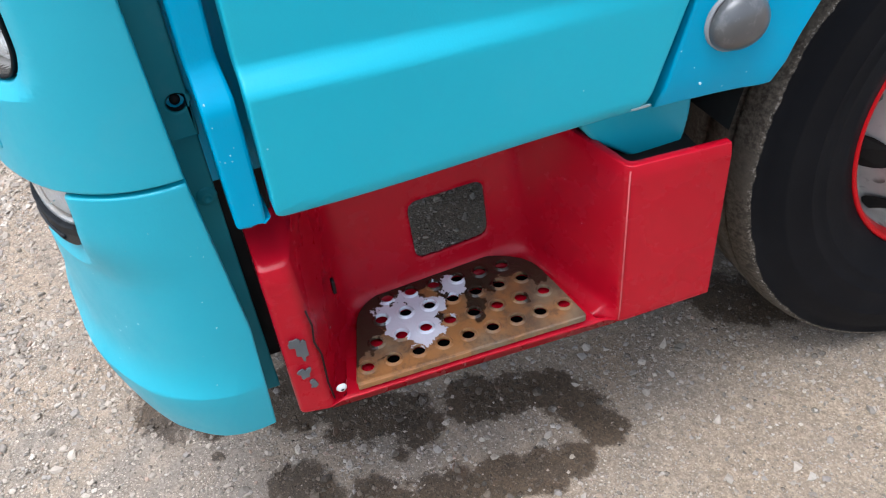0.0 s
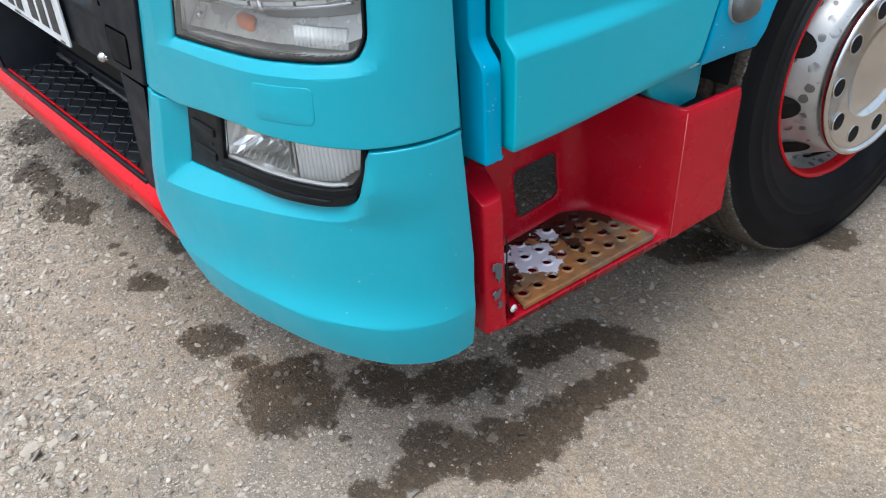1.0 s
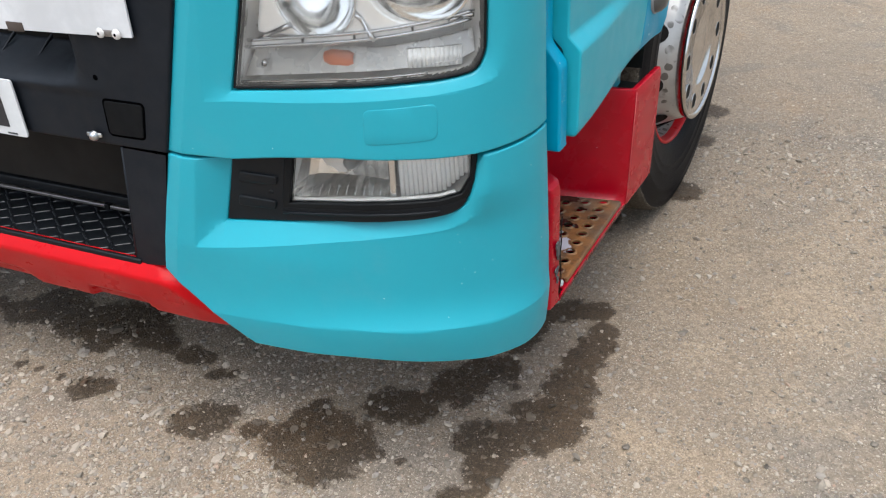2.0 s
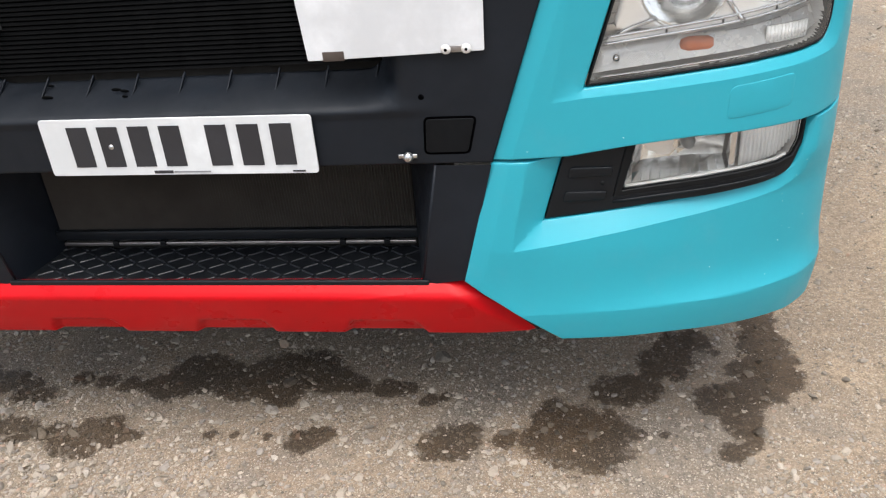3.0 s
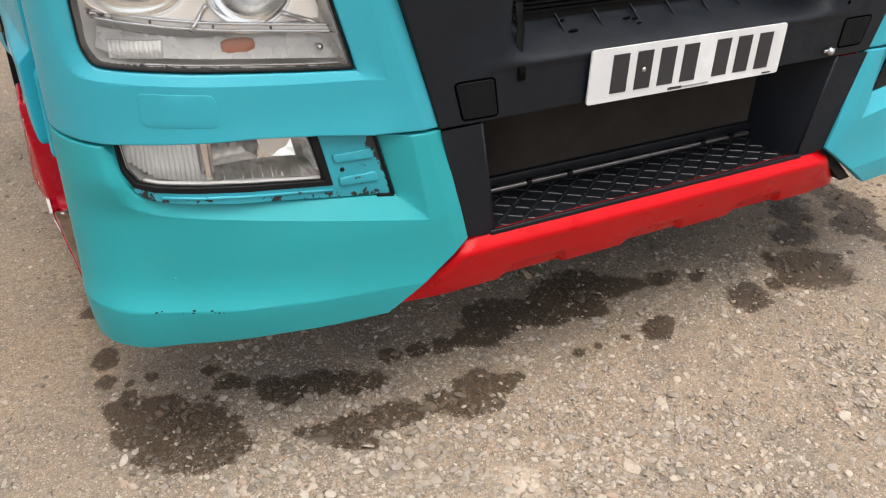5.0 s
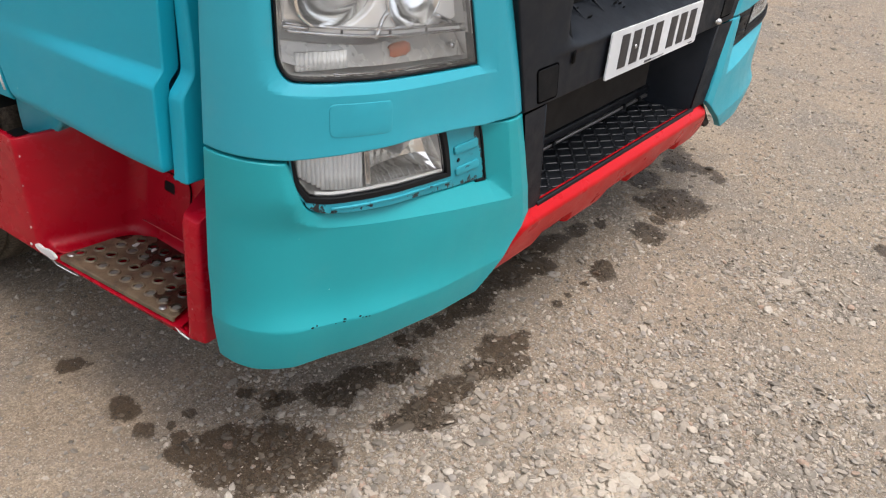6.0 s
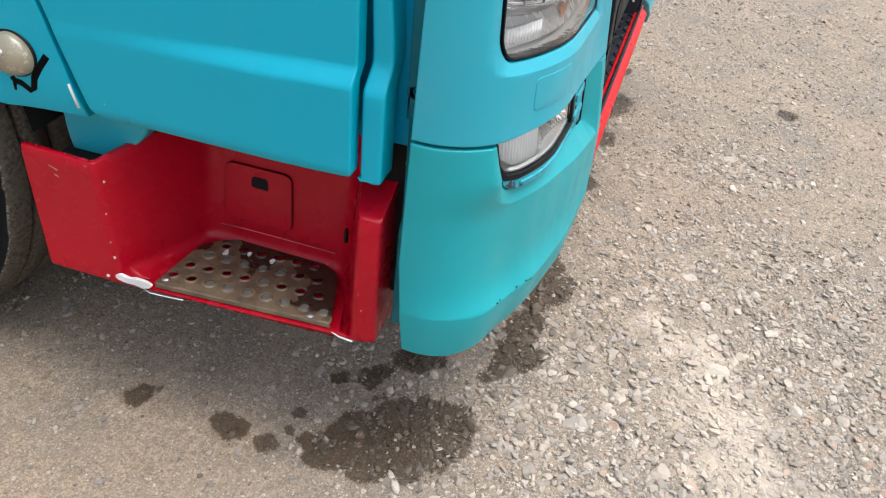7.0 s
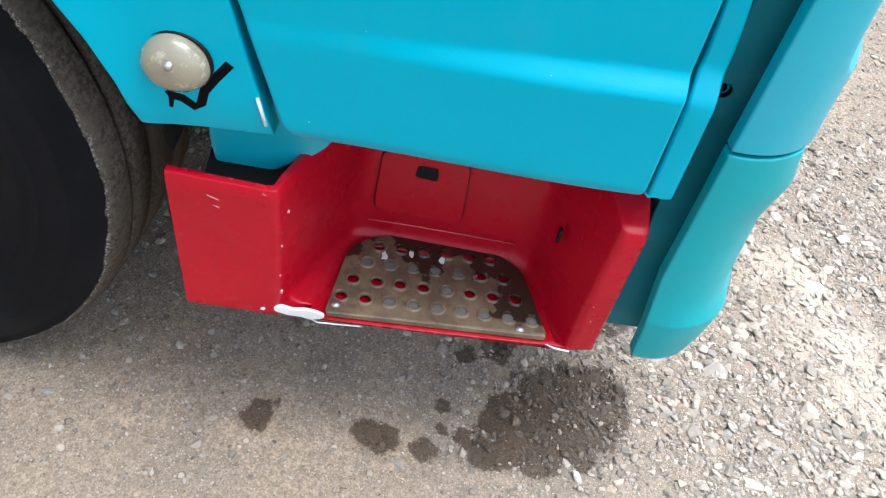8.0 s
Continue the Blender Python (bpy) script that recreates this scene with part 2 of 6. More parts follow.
def tyre_rubber():
    """Black sidewall; the tread and its shoulder are rough and dusty."""
    m = Nodes("tyre_rubber")
    radius = m.node("ShaderNodeAttribute")
    radius.attribute_name = "from_axle"
    ragged = m.math("ADD", radius.outputs["Fac"], m.math("ADD", m.math("MULTIPLY", m.math("SUBTRACT", m.noise(45.0, 6, 0.7), 0.5), 0.014), m.math("MULTIPLY", m.math("SUBTRACT", m.noise(9.0, 3), 0.5), 0.010)))
    worn = m.ramp(ragged, 0.4715, 0.4735)
    side = m.mix(m.ramp(m.noise(8.0, 5), 0.4, 0.8), (0.0028, 0.0034, 0.0050), (0.0062, 0.0068, 0.0085))
    side = m.mix(m.ramp(m.noise(3.5, 6, 0.65), 0.56, 0.66, 0.0, 0.55), side, (0.0140, 0.0150, 0.0160))
    dusty = m.mix(m.ramp(m.noise(120.0, 7, 0.75), 0.35, 0.7), (0.042, 0.034, 0.026), (0.135, 0.112, 0.086))
    dusty = m.mix(m.ramp(m.noise(14.0, 5, 0.6), 0.45, 0.65, 0.0, 0.7), dusty, (0.085, 0.071, 0.055))
    crumbs = m.math("MULTIPLY", m.math("GREATER_THAN", m.noise(230.0, 3, 0.7), 0.56), m.math("MULTIPLY", worn, m.ramp(ragged, 0.4735, 0.4790, 1.0, 0.0)))
    dusty = m.mix(crumbs, dusty, (0.27, 0.24, 0.20))
    tone = m.mix(worn, side, dusty)
    rough = m.ramp(worn, 0.0, 1.0, 0.50, 0.9)
    m.bsdf.inputs["Specular IOR Level"].default_value = 0.09
    return m.finish(Base_Color=tone, Roughness=rough, Normal=m.bump(m.noise(260.0, 5, 0.7), 0.004, m.ramp(worn, 0.0, 1.0, 0.12, 0.4)))


tyre_mat = tyre_rubber()


def ground_surface(name, stones):
    """Compacted gravel yard: tan fines, grey grit, dusty light patches, wet patches where water dripped."""
    m = Nodes(name)
    wet = m.node("ShaderNodeAttribute")
    wet.attribute_name = "wet"
    dust = m.node("ShaderNodeAttribute")
    dust.attribute_name = "dust"
    if stones:
        pick = m.tree.nodes.new("ShaderNodeNewGeometry").outputs["Random Per Island"]
        tone = m.mix(pick, (0.165, 0.147, 0.127), (0.460, 0.405, 0.342))
        tone = m.mix(m.math("GREATER_THAN", m.math("FRACT", m.math("MULTIPLY", pick, 7.31)), 0.80), tone, (0.300, 0.275, 0.252))
        tone = m.mix(m.math("GREATER_THAN", m.math("FRACT", m.math("MULTIPLY", pick, 13.7)), 0.93), tone, (0.47, 0.43, 0.38))
        tone = m.mix(m.math("GREATER_THAN", m.math("FRACT", m.math("MULTIPLY", pick, 29.1)), 0.96), tone, (0.36, 0.26, 0.20))
        tone = m.mix(m.ramp(m.noise(160.0, 4), 0.35, 0.75, 0.0, 0.4), tone, (0.25, 0.225, 0.20))
        tone = m.mix(m.ramp(m.noise(30.0, 4), 0.45, 0.7, 0.0, 0.5), tone, (0.40, 0.355, 0.30))
    else:
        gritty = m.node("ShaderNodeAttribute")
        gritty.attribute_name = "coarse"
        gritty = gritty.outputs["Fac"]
        tone = m.mix(m.ramp(m.noise(1.3, 6, 0.6), 0.38, 0.64), (0.355, 0.300, 0.240), (0.415, 0.340, 0.262))
        tone = m.mix(m.ramp(m.noise(3.1, 4, 0.6, distort=0.6), 0.48, 0.66, 0.0, 0.85), tone, (0.255, 0.235, 0.216))
        tone = m.mix(m.ramp(m.noise(2.2, 5, 0.62), 0.54, 0.70, 0.0, 0.6), tone, (0.42, 0.305, 0.205))
        tone = m.mix(m.ramp(m.noise(17.0, 6, 0.66), 0.46, 0.70, 0.0, 0.45), tone, (0.235, 0.207, 0.180))
        tone = m.mix(m.ramp(m.noise(41.0, 4, 0.6, distort=0.5), 0.58, 0.72, 0.0, 0.35), tone, (0.47, 0.415, 0.345))
        # smooth fines are paler than the grit; this also offsets the cab's shade
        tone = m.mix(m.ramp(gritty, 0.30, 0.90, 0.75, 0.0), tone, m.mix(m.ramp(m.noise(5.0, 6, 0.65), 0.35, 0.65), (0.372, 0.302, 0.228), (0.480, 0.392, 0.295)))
        tone = m.times(tone, m.ramp(m.noise(190.0, 5, 0.8), 0.34, 0.66, 0.62, 1.30))
        tone = m.times(tone, m.ramp(m.noise(60.0, 6, 0.75), 0.36, 0.66, 0.72, 1.14))
        bend = m.node("ShaderNodeTexNoise", Scale=90.0, Detail=2.0)
        m.put(bend.inputs["Vector"], m.coord)
        shove = m.node("ShaderNodeVectorMath")
        shove.operation = "SCALE"
        m.put(shove.inputs[0], bend.outputs["Color"])
        shove.inputs["Scale"].default_value = 0.006
        warp = m.node("ShaderNodeVectorMath")
        warp.operation = "ADD"
        m.put(warp.inputs[0], m.coord)
        m.put(warp.inputs[1], shove.outputs[0])
        crowd = m.ramp(m.noise(4.3, 5, 0.6), 0.36, 0.62)
        relief_in = None
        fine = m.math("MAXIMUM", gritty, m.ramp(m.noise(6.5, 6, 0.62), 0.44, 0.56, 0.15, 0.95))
        # gritty patches toned darker, in place of the shade between their grains
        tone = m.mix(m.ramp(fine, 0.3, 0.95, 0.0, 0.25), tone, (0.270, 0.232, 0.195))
        for size, rare, share, amount in ((330.0, 0.15, 0.95, fine), (190.0, 0.35, 0.95, fine), (105.0, 0.60, 0.90, gritty), (58.0, 0.82, 0.90, gritty)):
            own = m.node("ShaderNodeSeparateColor", Color=m.voronoi(size, "Color", warp.outputs[0])).outputs
            reach = m.ramp(own[2], 0.0, 1.0, 0.22, 0.46)
            dome = m.ramp(m.math("SUBTRACT", reach, m.voronoi(size, "Distance", warp.outputs[0])), 0.0, 0.09)
            limit = m.math("SUBTRACT", 1.0, m.math("MULTIPLY", m.math("MULTIPLY", m.ramp(crowd, 0.0, 1.0, 0.45, 1.0), amount), 1.0 - rare))
            there = m.math("MULTIPLY", dome, m.math("GREATER_THAN", own[0], limit))
            pebble = m.mix(own[1], (0.135, 0.123, 0.112), (0.66, 0.595, 0.515))
            tone = m.mix(m.math("MULTIPLY", there, share), tone, pebble)
            relief_in = m.bump(there, 0.45 / size, 0.9, relief_in)
    pale = m.ramp(m.math("ADD", dust.outputs["Fac"], m.math("MULTIPLY", m.math("SUBTRACT", m.noise(11.0, 7, 0.7), 0.5), 2.2)), 0.0, 0.9, 0.0, 0.8)
    tone = m.mix(pale, tone, (0.47, 0.42, 0.36) if stones else (0.62, 0.545, 0.46))
    warm = m.mix(1.0, tone, (0.94, 0.90, 0.85) if stones else (0.80, 0.745, 0.68))
    warm.node.blend_type = "MULTIPLY"
    tone = warm
    edge = m.math("ADD", wet.outputs["Fac"], m.math("MULTIPLY", m.math("SUBTRACT", m.noise(30.0, 9, 0.74), 0.5), 1.9))
    soak = m.ramp(edge, 0.02, 0.24)
    dark = m.mix(1.0, tone, (0.27, 0.235, 0.195))
    dark.node.blend_type = "MULTIPLY"
    share = m.math("ADD", 0.25, m.math("MULTIPLY", m.math("LESS_THAN", pick, 0.90), 0.65)) if stones else 0.96
    tone = m.mix(m.math("MULTIPLY", soak, share), tone, dark)
    rough = m.ramp(soak, 0.0, 1.0, 0.92, 0.55)
    if stones:
        relief = m.bump(m.noise(220.0, 5), 0.002, 0.5)
    else:
        relief = m.bump(m.noise(75.0, 7, 0.72), 0.006, 0.5, relief_in)
    m.bsdf.inputs["Specular IOR Level"].default_value = 0.25
    return m.finish(Base_Color=tone, Roughness=rough, Normal=relief)


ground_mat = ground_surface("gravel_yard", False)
stone_mat = ground_surface("loose_stones", True)
chequer_mat = plastic("shiny_black_tread", (0.011, 0.012, 0.015), 0.24, shine=0.4)
slat_mat = plastic("grille_slat", (0.0028, 0.0028, 0.003), 0.8, shine=0.06)

# ---------------------------------------------------------------- builders
MID = 0.006  # the truck's middle plane


def part(name, bm, material, parent, label="", smooth=True, weighted=False, free=False):
    """Links a bmesh as one mesh object under a thing or a part."""
    me = bpy.data.meshes.new(name)
    bm.to_mesh(me)
    if free:
        bm.free()
    me.materials.append(material)
    if smooth:
        me.polygons.foreach_set("use_smooth", [True] * len(me.polygons))
    ob = new(name, me)
    ob.parent = parent
    if weighted:
        w = ob.modifiers.new("weighted", "WEIGHTED_NORMAL")
        w.keep_sharp = True
    if label:
        ob["label"] = label
    return ob


def mirrored(bm):
    """A copy of a bmesh on the truck's other side."""
    other = bm.copy()
    for v in other.verts:
        v.co.x = 2 * MID - v.co.x
    bmesh.ops.reverse_faces(other, faces=other.faces[:])
    return other


def area2(pts):
    return sum(a[0] * b[1] - b[0] * a[1] for a, b in zip(pts, pts[1:] + pts[:1])) / 2


def rounded(pts, radii, n=4):
    """A polygon with its corners rounded; radii: one for all, or one for each."""
    if not isinstance(radii, (tuple, list)):
        radii = [radii] * len(pts)
    out = []
    for i, r in enumerate(radii):
        p, a, b = Vector(pts[i]), Vector(pts[i - 1]), Vector(pts[(i + 1) % len(pts)])
        u, w = (a - p).normalized(), (b - p).normalized()
        reach = min(r, (a - p).length * 0.45, (b - p).length * 0.45)
        if reach < 1e-5:
            out.append(tuple(p))
            continue
        for k in range(n + 1):
            t = k / n
            q = (p + u * reach) * (1 - t) ** 2 + p * (2 * t * (1 - t)) + (p + w * reach) * t**2
            out.append(tuple(q))
    return out


def inset(pts, d):
    """A counter-clockwise polygon drawn in by d."""
    out = []
    for i, p in enumerate(pts):
        a, b = Vector(pts[i - 1]), Vector(pts[(i + 1) % len(pts)])
        p = Vector(p)
        e, f = (p - a).normalized(), (b - p).normalized()
        n1, n2 = Vector((-e.y, e.x)), Vector((-f.y, f.x))
        m = n1 + n2
        if m.length < 1e-6:
            m = n1.copy()
        m.normalize()
        out.append(tuple(p + m * (d / max(0.5, m.dot(n1)))))
    return out


def circle2(x, y, r, n=12, ry=None):
    return [(x + r * math.cos(2 * math.pi * k / n), y + (ry or r) * math.sin(2 * math.pi * k / n)) for k in range(n)]


def sheet(outline, holes, place, r=0.003, thick=0.012, du=0.0, dv=0.0, creases=()):
    """A panel cut to an outline with holes, laid on the surface place(u, v, depth), with rounded edges and a turned-in lip."""
    loops = [outline if area2(outline) > 0 else outline[::-1]]
    loops += [h if area2(h) < 0 else h[::-1] for h in holes]
    bm = bmesh.new()
    for pts in loops:
        vs = [bm.verts.new((*p, 0)) for p in inset(pts, r)]
        for a, b in zip(vs, vs[1:] + vs[:1]):
            bm.edges.new((a, b))
    bmesh.ops.triangle_fill(bm, use_beauty=True, use_dissolve=False, edges=bm.edges[:], normal=(0, 0, 1))
    us = [p[0] for p in loops[0]]
    vs = [p[1] for p in loops[0]]
    for step, low, high, axis in ((du, min(us), max(us), (1, 0, 0)), (dv, min(vs), max(vs), (0, 1, 0))):
        if step > 0:
            for k in range(1, int((high - low) / step) + 1):
                at = Vector(axis) * (low + k * step + 1.7e-5)
                bmesh.ops.bisect_plane(bm, geom=bm.verts[:] + bm.edges[:] + bm.faces[:], dist=2e-6, plane_co=at, plane_no=axis)
    for (ax, ay), (bx, by) in creases:
        across = Vector((ay - by, bx - ax, 0)).normalized()
        for by_how in (-0.0045, 0.0, 0.0045):
            at = Vector((ax, ay, 0)) + across * by_how
            bmesh.ops.bisect_plane(bm, geom=bm.verts[:] + bm.edges[:] + bm.faces[:], dist=2e-6, plane_co=at, plane_no=across)
    for f in bm.faces:
        if f.normal.z < 0:
            f.normal_flip()
    rim = []
    out = {}
    for e in bm.edges:
        if len(e.link_faces) == 1:
            l = e.link_loops[0]
            a, b = l.vert, l.link_loop_next.vert
            d = (b.co - a.co).normalized()
            n = Vector((d.y, -d.x, 0))
            rim.append((a, b))
            out.setdefault(a, []).append(n)
            out.setdefault(b, []).append(n)
    push = {}
    for v, ns in out.items():
        m = sum(ns, Vector()).normalized()
        push[v] = m / max(0.5, m.dot(ns[0]))
    rings = [(r * math.sin(a), r * (1 - math.cos(a))) for a in (radians(30), radians(60), radians(90))] + [(r, thick)]
    last = {v: v for v in push}
    for off, deep in rings:
        now = {v: bm.verts.new((v.co.x + push[v].x * off, v.co.y + push[v].y * off, -deep)) for v in push}
        for a, b in rim:
            bm.faces.new((last[b], last[a], now[a], now[b]))
        last = now
    for v in bm.verts:
        v.co = place(v.co.x, v.co.y, -v.co.z)
    bmesh.ops.recalc_face_normals(bm, faces=bm.faces[:])
    return bm


def facing(bm, way):
    """Turns the faces so that most look along way."""
    if sum((f.normal.dot(way) * f.calc_area() for f in bm.faces), 0.0) < 0:
        bmesh.ops.reverse_faces(bm, faces=bm.faces[:])
    return bm


def box(x0, x1, y0, y1, z0, z1, bevel=0.0, segments=2, bm=None):
    own = bmesh.new()
    bmesh.ops.create_cube(own, size=1)
    for v in own.verts:
        v.co = ((x0 + x1) / 2 + v.co.x * (x1 - x0), (y0 + y1) / 2 + v.co.y * (y1 - y0), (z0 + z1) / 2 + v.co.z * (z1 - z0))
    if bevel:
        bmesh.ops.bevel(own, geom=own.edges[:], offset=bevel, segments=segments, profile=0.5, affect="EDGES")
    return joined(bm, own)


def joined(bm, own):
    """Adds the bmesh own to bm, or returns it where there is no bm."""
    if bm is None:
        return own
    me = bpy.data.meshes.new("joint")
    own.to_mesh(me)
    own.free()
    bm.from_mesh(me)
    bpy.data.meshes.remove(me)
    return bm


def prism(pts, place, deep, bevel=0.0, segments=2, bm=None):
    """A 2D polygon given depth: place(u, v, w) lays it in the world, w from 0 to deep."""
    own = bmesh.new()
    a = [own.verts.new(place(u, v, 0)) for u, v in pts]
    b = [own.verts.new(place(u, v, deep)) for u, v in pts]
    own.faces.new(a)
    own.faces.new(b[::-1])
    for i in range(len(pts)):
        j = (i + 1) % len(pts)
        own.faces.new((a[j], a[i], b[i], b[j]))
    bmesh.ops.recalc_face_normals(own, faces=own.faces[:])
    if bevel:
        bmesh.ops.bevel(own, geom=own.edges[:], offset=bevel, segments=segments, profile=0.5, affect="EDGES")
    return joined(bm, own)


def lathe(profile, place, n=48, bm=None, closed=False):
    """Turns a profile of (along, radius) about an axis; place(along, a, b) lays it in the world."""
    own = bmesh.new()
    rows = []
    for along, rad in profile:
        if rad < 1e-6:
            rows.append([own.verts.new(place(along, 0, 0))] * n)
        else:
            rows.append([own.verts.new(place(along, rad * math.cos(2 * math.pi * k / n), rad * math.sin(2 * math.pi * k / n))) for k in range(n)])
    pairs = list(zip(rows, rows[1:] + rows[:1])) if closed else list(zip(rows, rows[1:]))
    for a, b in pairs:
        for k in range(n):
            vs = []
            for v in (a[k], a[(k + 1) % n], b[(k + 1) % n], b[k]):
                if v not in vs:
                    vs.append(v)
            if len(vs) > 2:
                own.faces.new(vs)
    bmesh.ops.recalc_face_normals(own, faces=own.faces[:])
    return joined(bm, own)


def tube(points, r, n=8, bm=None, flat=1.0, up=(0, 0, 1)):
    """A rod along points; flat squeezes it along up."""
    own = bmesh.new()
    rows = []
    pts = [Vector(p) for p in points]
    for i, p in enumerate(pts):
        d = (pts[min(i + 1, len(pts) - 1)] - pts[max(i - 1, 0)]).normalized()
        side = d.cross(Vector(up)).normalized()
        top = side.cross(d).normalized()
        rows.append([own.verts.new(p + side * (r * math.cos(2 * math.pi * k / n)) + top * (r * flat * math.sin(2 * math.pi * k / n))) for k in range(n)])
    for a, b in zip(rows, rows[1:]):
        for k in range(n):
            own.faces.new((a[k], a[(k + 1) % n], b[(k + 1) % n], b[k]))
    own.faces.new(rows[0][::-1])
    own.faces.new(rows[-1])
    bmesh.ops.recalc_face_normals(own, faces=own.faces[:])
    return joined(bm, own)


def smooth(a, b, x):
    t = min(1.0, max(0.0, (x - a) / (b - a)))
    return t * t * (3 - 2 * t)


def ramp(a, b, x):
    return min(1.0, max(0.0, (x - a) / (b - a)))


def lerp_table(table, x):
    for (x0, y0), (x1, y1) in zip(table, table[1:]):
        if x <= x1:
            return y0 + (y1 - y0) * ramp(x0, x1, x)
    return table[-1][1]


def away(x, y, pts):
    """The distance from a point to the outline of a polygon; minus inside."""
    best, inside = 9.0, False
    for (ax, ay), (bx, by) in zip(pts, pts[1:] + pts[:1]):
        dx, dy = bx - ax, by - ay
        t = min(1.0, max(0.0, ((x - ax) * dx + (y - ay) * dy) / max(1e-12, dx * dx + dy * dy)))
        best = min(best, math.hypot(x - ax - t * dx, y - ay - t * dy))
        if (ay > y) != (by > y) and x < ax + (y - ay) / (by - ay) * dx:
            inside = not inside
    return -best if inside else best


def between(x, y, inner, outer):
    """0 on the inner outline, 1 on and past the outer one, straight in between."""
    off = away(x, y, outer)
    if off >= 0:
        return 1.0
    near = max(0.0, away(x, y, inner))
    return near / (near - off)


def segments(pts):
    return list(zip(pts, pts[1:]))


# ---------------------------------------------------------------- ground
near_x = np.arange(-2.6, 2.6, 0.02)
near_y = np.arange(-1.7, 2.6, 0.02)
grow = np.cumsum(0.03 * 1.17 ** np.arange(50))
gx = np.concatenate([(-2.6 - grow)[::-1], near_x, near_x[-1] + grow])
gy = np.concatenate([(-1.7 - grow)[::-1], near_y, near_y[-1] + grow])

# wet patches: x, y, radius
WET_STRIP = [
    (-0.55, 0.06, 0.026), (-0.48, 0.05, 0.026), (-0.41, 0.04, 0.031), (-0.35, 0.04, 0.030), (-0.29, 0.04, 0.056), (-0.22, 0.09, 0.070), (-0.27, 0.12, 0.035),
    (-0.10, 0.05, 0.064), (-0.02, 0.09, 0.076), (0.06, 0.11, 0.066), (0.01, 0.01, 0.050), (0.13, 0.06, 0.050), (0.20, 0.04, 0.028), (0.27, 0.03, 0.031),
    (0.32, 0.03, 0.023), (0.38, -0.01, 0.022), (0.42, 0.01, 0.014),
]
WET_SPOTS = [
    (-0.12, -0.14, 0.019), (-0.06, -0.14, 0.014), (0.02, -0.15, 0.014), (0.11, -0.16, 0.035), (0.15, -0.14, 0.028), (0.45, -0.15, 0.055), (0.41, -0.18, 0.028),
    (0.49, -0.11, 0.026), (0.67, -0.01, 0.026),
]
WET_POOL = [
    (0.57, -0.13, 0.026), (0.66, -0.12, 0.051), (0.74, -0.12, 0.092), (0.76, -0.17, 0.052), (0.68, -0.07, 0.049), (0.80, -0.08, 0.045), (0.86, -0.10, 0.019),
    (0.92, -0.10, 0.013),
]
WET_CORNER = [
    (0.83, 0.05, 0.054), (0.89, 0.05, 0.035), (0.79, 0.05, 0.029), (0.90, 0.10, 0.025), (0.95, 0.18, 0.056), (0.91, 0.16, 0.034), (0.98, 0.24, 0.043),
    (1.02, 0.25, 0.034), (0.97, 0.11, 0.020), (0.94, -0.79, 0.035),
]
WET_LOOP = [
    (1.00, 0.36, 0.050), (1.02, 0.43, 0.044), (1.04, 0.50, 0.045), (1.10, 0.53, 0.042), (1.16, 0.55, 0.038), (1.20, 0.47, 0.033), (1.20, 0.41, 0.041),
    (1.18, 0.34, 0.046), (1.18, 0.25, 0.055), (1.19, 0.17, 0.054), (1.21, 0.10, 0.040), (1.16, 0.07, 0.053), (1.11, 0.13, 0.032), (1.08, 0.02, 0.059),
    (1.03, 0.01, 0.039), (1.09, -0.04, 0.042), (1.09, -0.08, 0.031), (1.06, -0.15, 0.028), (1.10, -0.13, 0.020), (1.04, -0.16, 0.018), (1.06, 0.20, 0.017),
]
WET_UNDER = [
    (1.02, 0.99, 0.068), (0.97, 0.92, 0.058), (1.24, 1.26, 0.057), (1.22, 1.65, 0.050), (1.22, 1.93, 0.055), (1.11, 2.00, 0.057),
]
WET_FAR_STRIP = [
    (-0.85, 0.07, 0.040), (-0.80, 0.05, 0.036), (-0.74, 0.04, 0.040), (-0.69, -0.01, 0.025), (-0.63, -0.01, 0.033), (-0.67, 0.03, 0.022), (-0.94, 0.14, 0.026),
    (-0.91, 0.12, 0.022), (-0.96, 0.20, 0.020), (-0.83, 0.02, 0.025),
]
WET_FAR_ROW = [
    (-0.39, -0.12, 0.038), (-0.43, -0.14, 0.045), (-0.36, -0.15, 0.036), (-0.52, -0.15, 0.037), (-0.47, -0.18, 0.040), (-0.41, -0.20, 0.030), (-0.60, -0.15, 0.037),
    (-0.67, -0.14, 0.038), (-0.62, -0.12, 0.025), (-0.74, -0.13, 0.036), (-0.80, -0.13, 0.032), (-0.84, -0.10, 0.016), (-0.76, -0.17, 0.027), (-0.72, -0.20, 0.021),
    (-0.31, -0.15, 0.019),
]
WET_FAR_POOL = [
    (-1.06, -0.01, 0.090), (-1.03, 0.05, 0.052), (-0.98, -0.01, 0.031), (-0.99, -0.06, 0.043), (-1.00, -0.09, 0.034), (-1.11, 0.04, 0.057), (-1.18, 0.05, 0.033),
    (-1.15, -0.02, 0.033), (-1.11, 0.14, 0.029), (-1.07, 0.13, 0.022), (-1.17, 0.13, 0.040), (-1.15, 0.20, 0.016), (-1.19, 0.17, 0.020), (-1.15, 0.09, 0.022),
]
WET_FAR_DRIPS = [
    (-1.18, 0.35, 0.031), (-1.17, 0.38, 0.020), (-1.19, 0.26, 0.024), (-1.09, 0.24, 0.015), (-1.14, 0.24, 0.012), (-1.02, 0.25, 0.009), (-1.16, 0.57, 0.021),
    (-1.18, 0.58, 0.023), (-1.13, 0.55, 0.013), (-1.20, 0.57, 0.013),
]
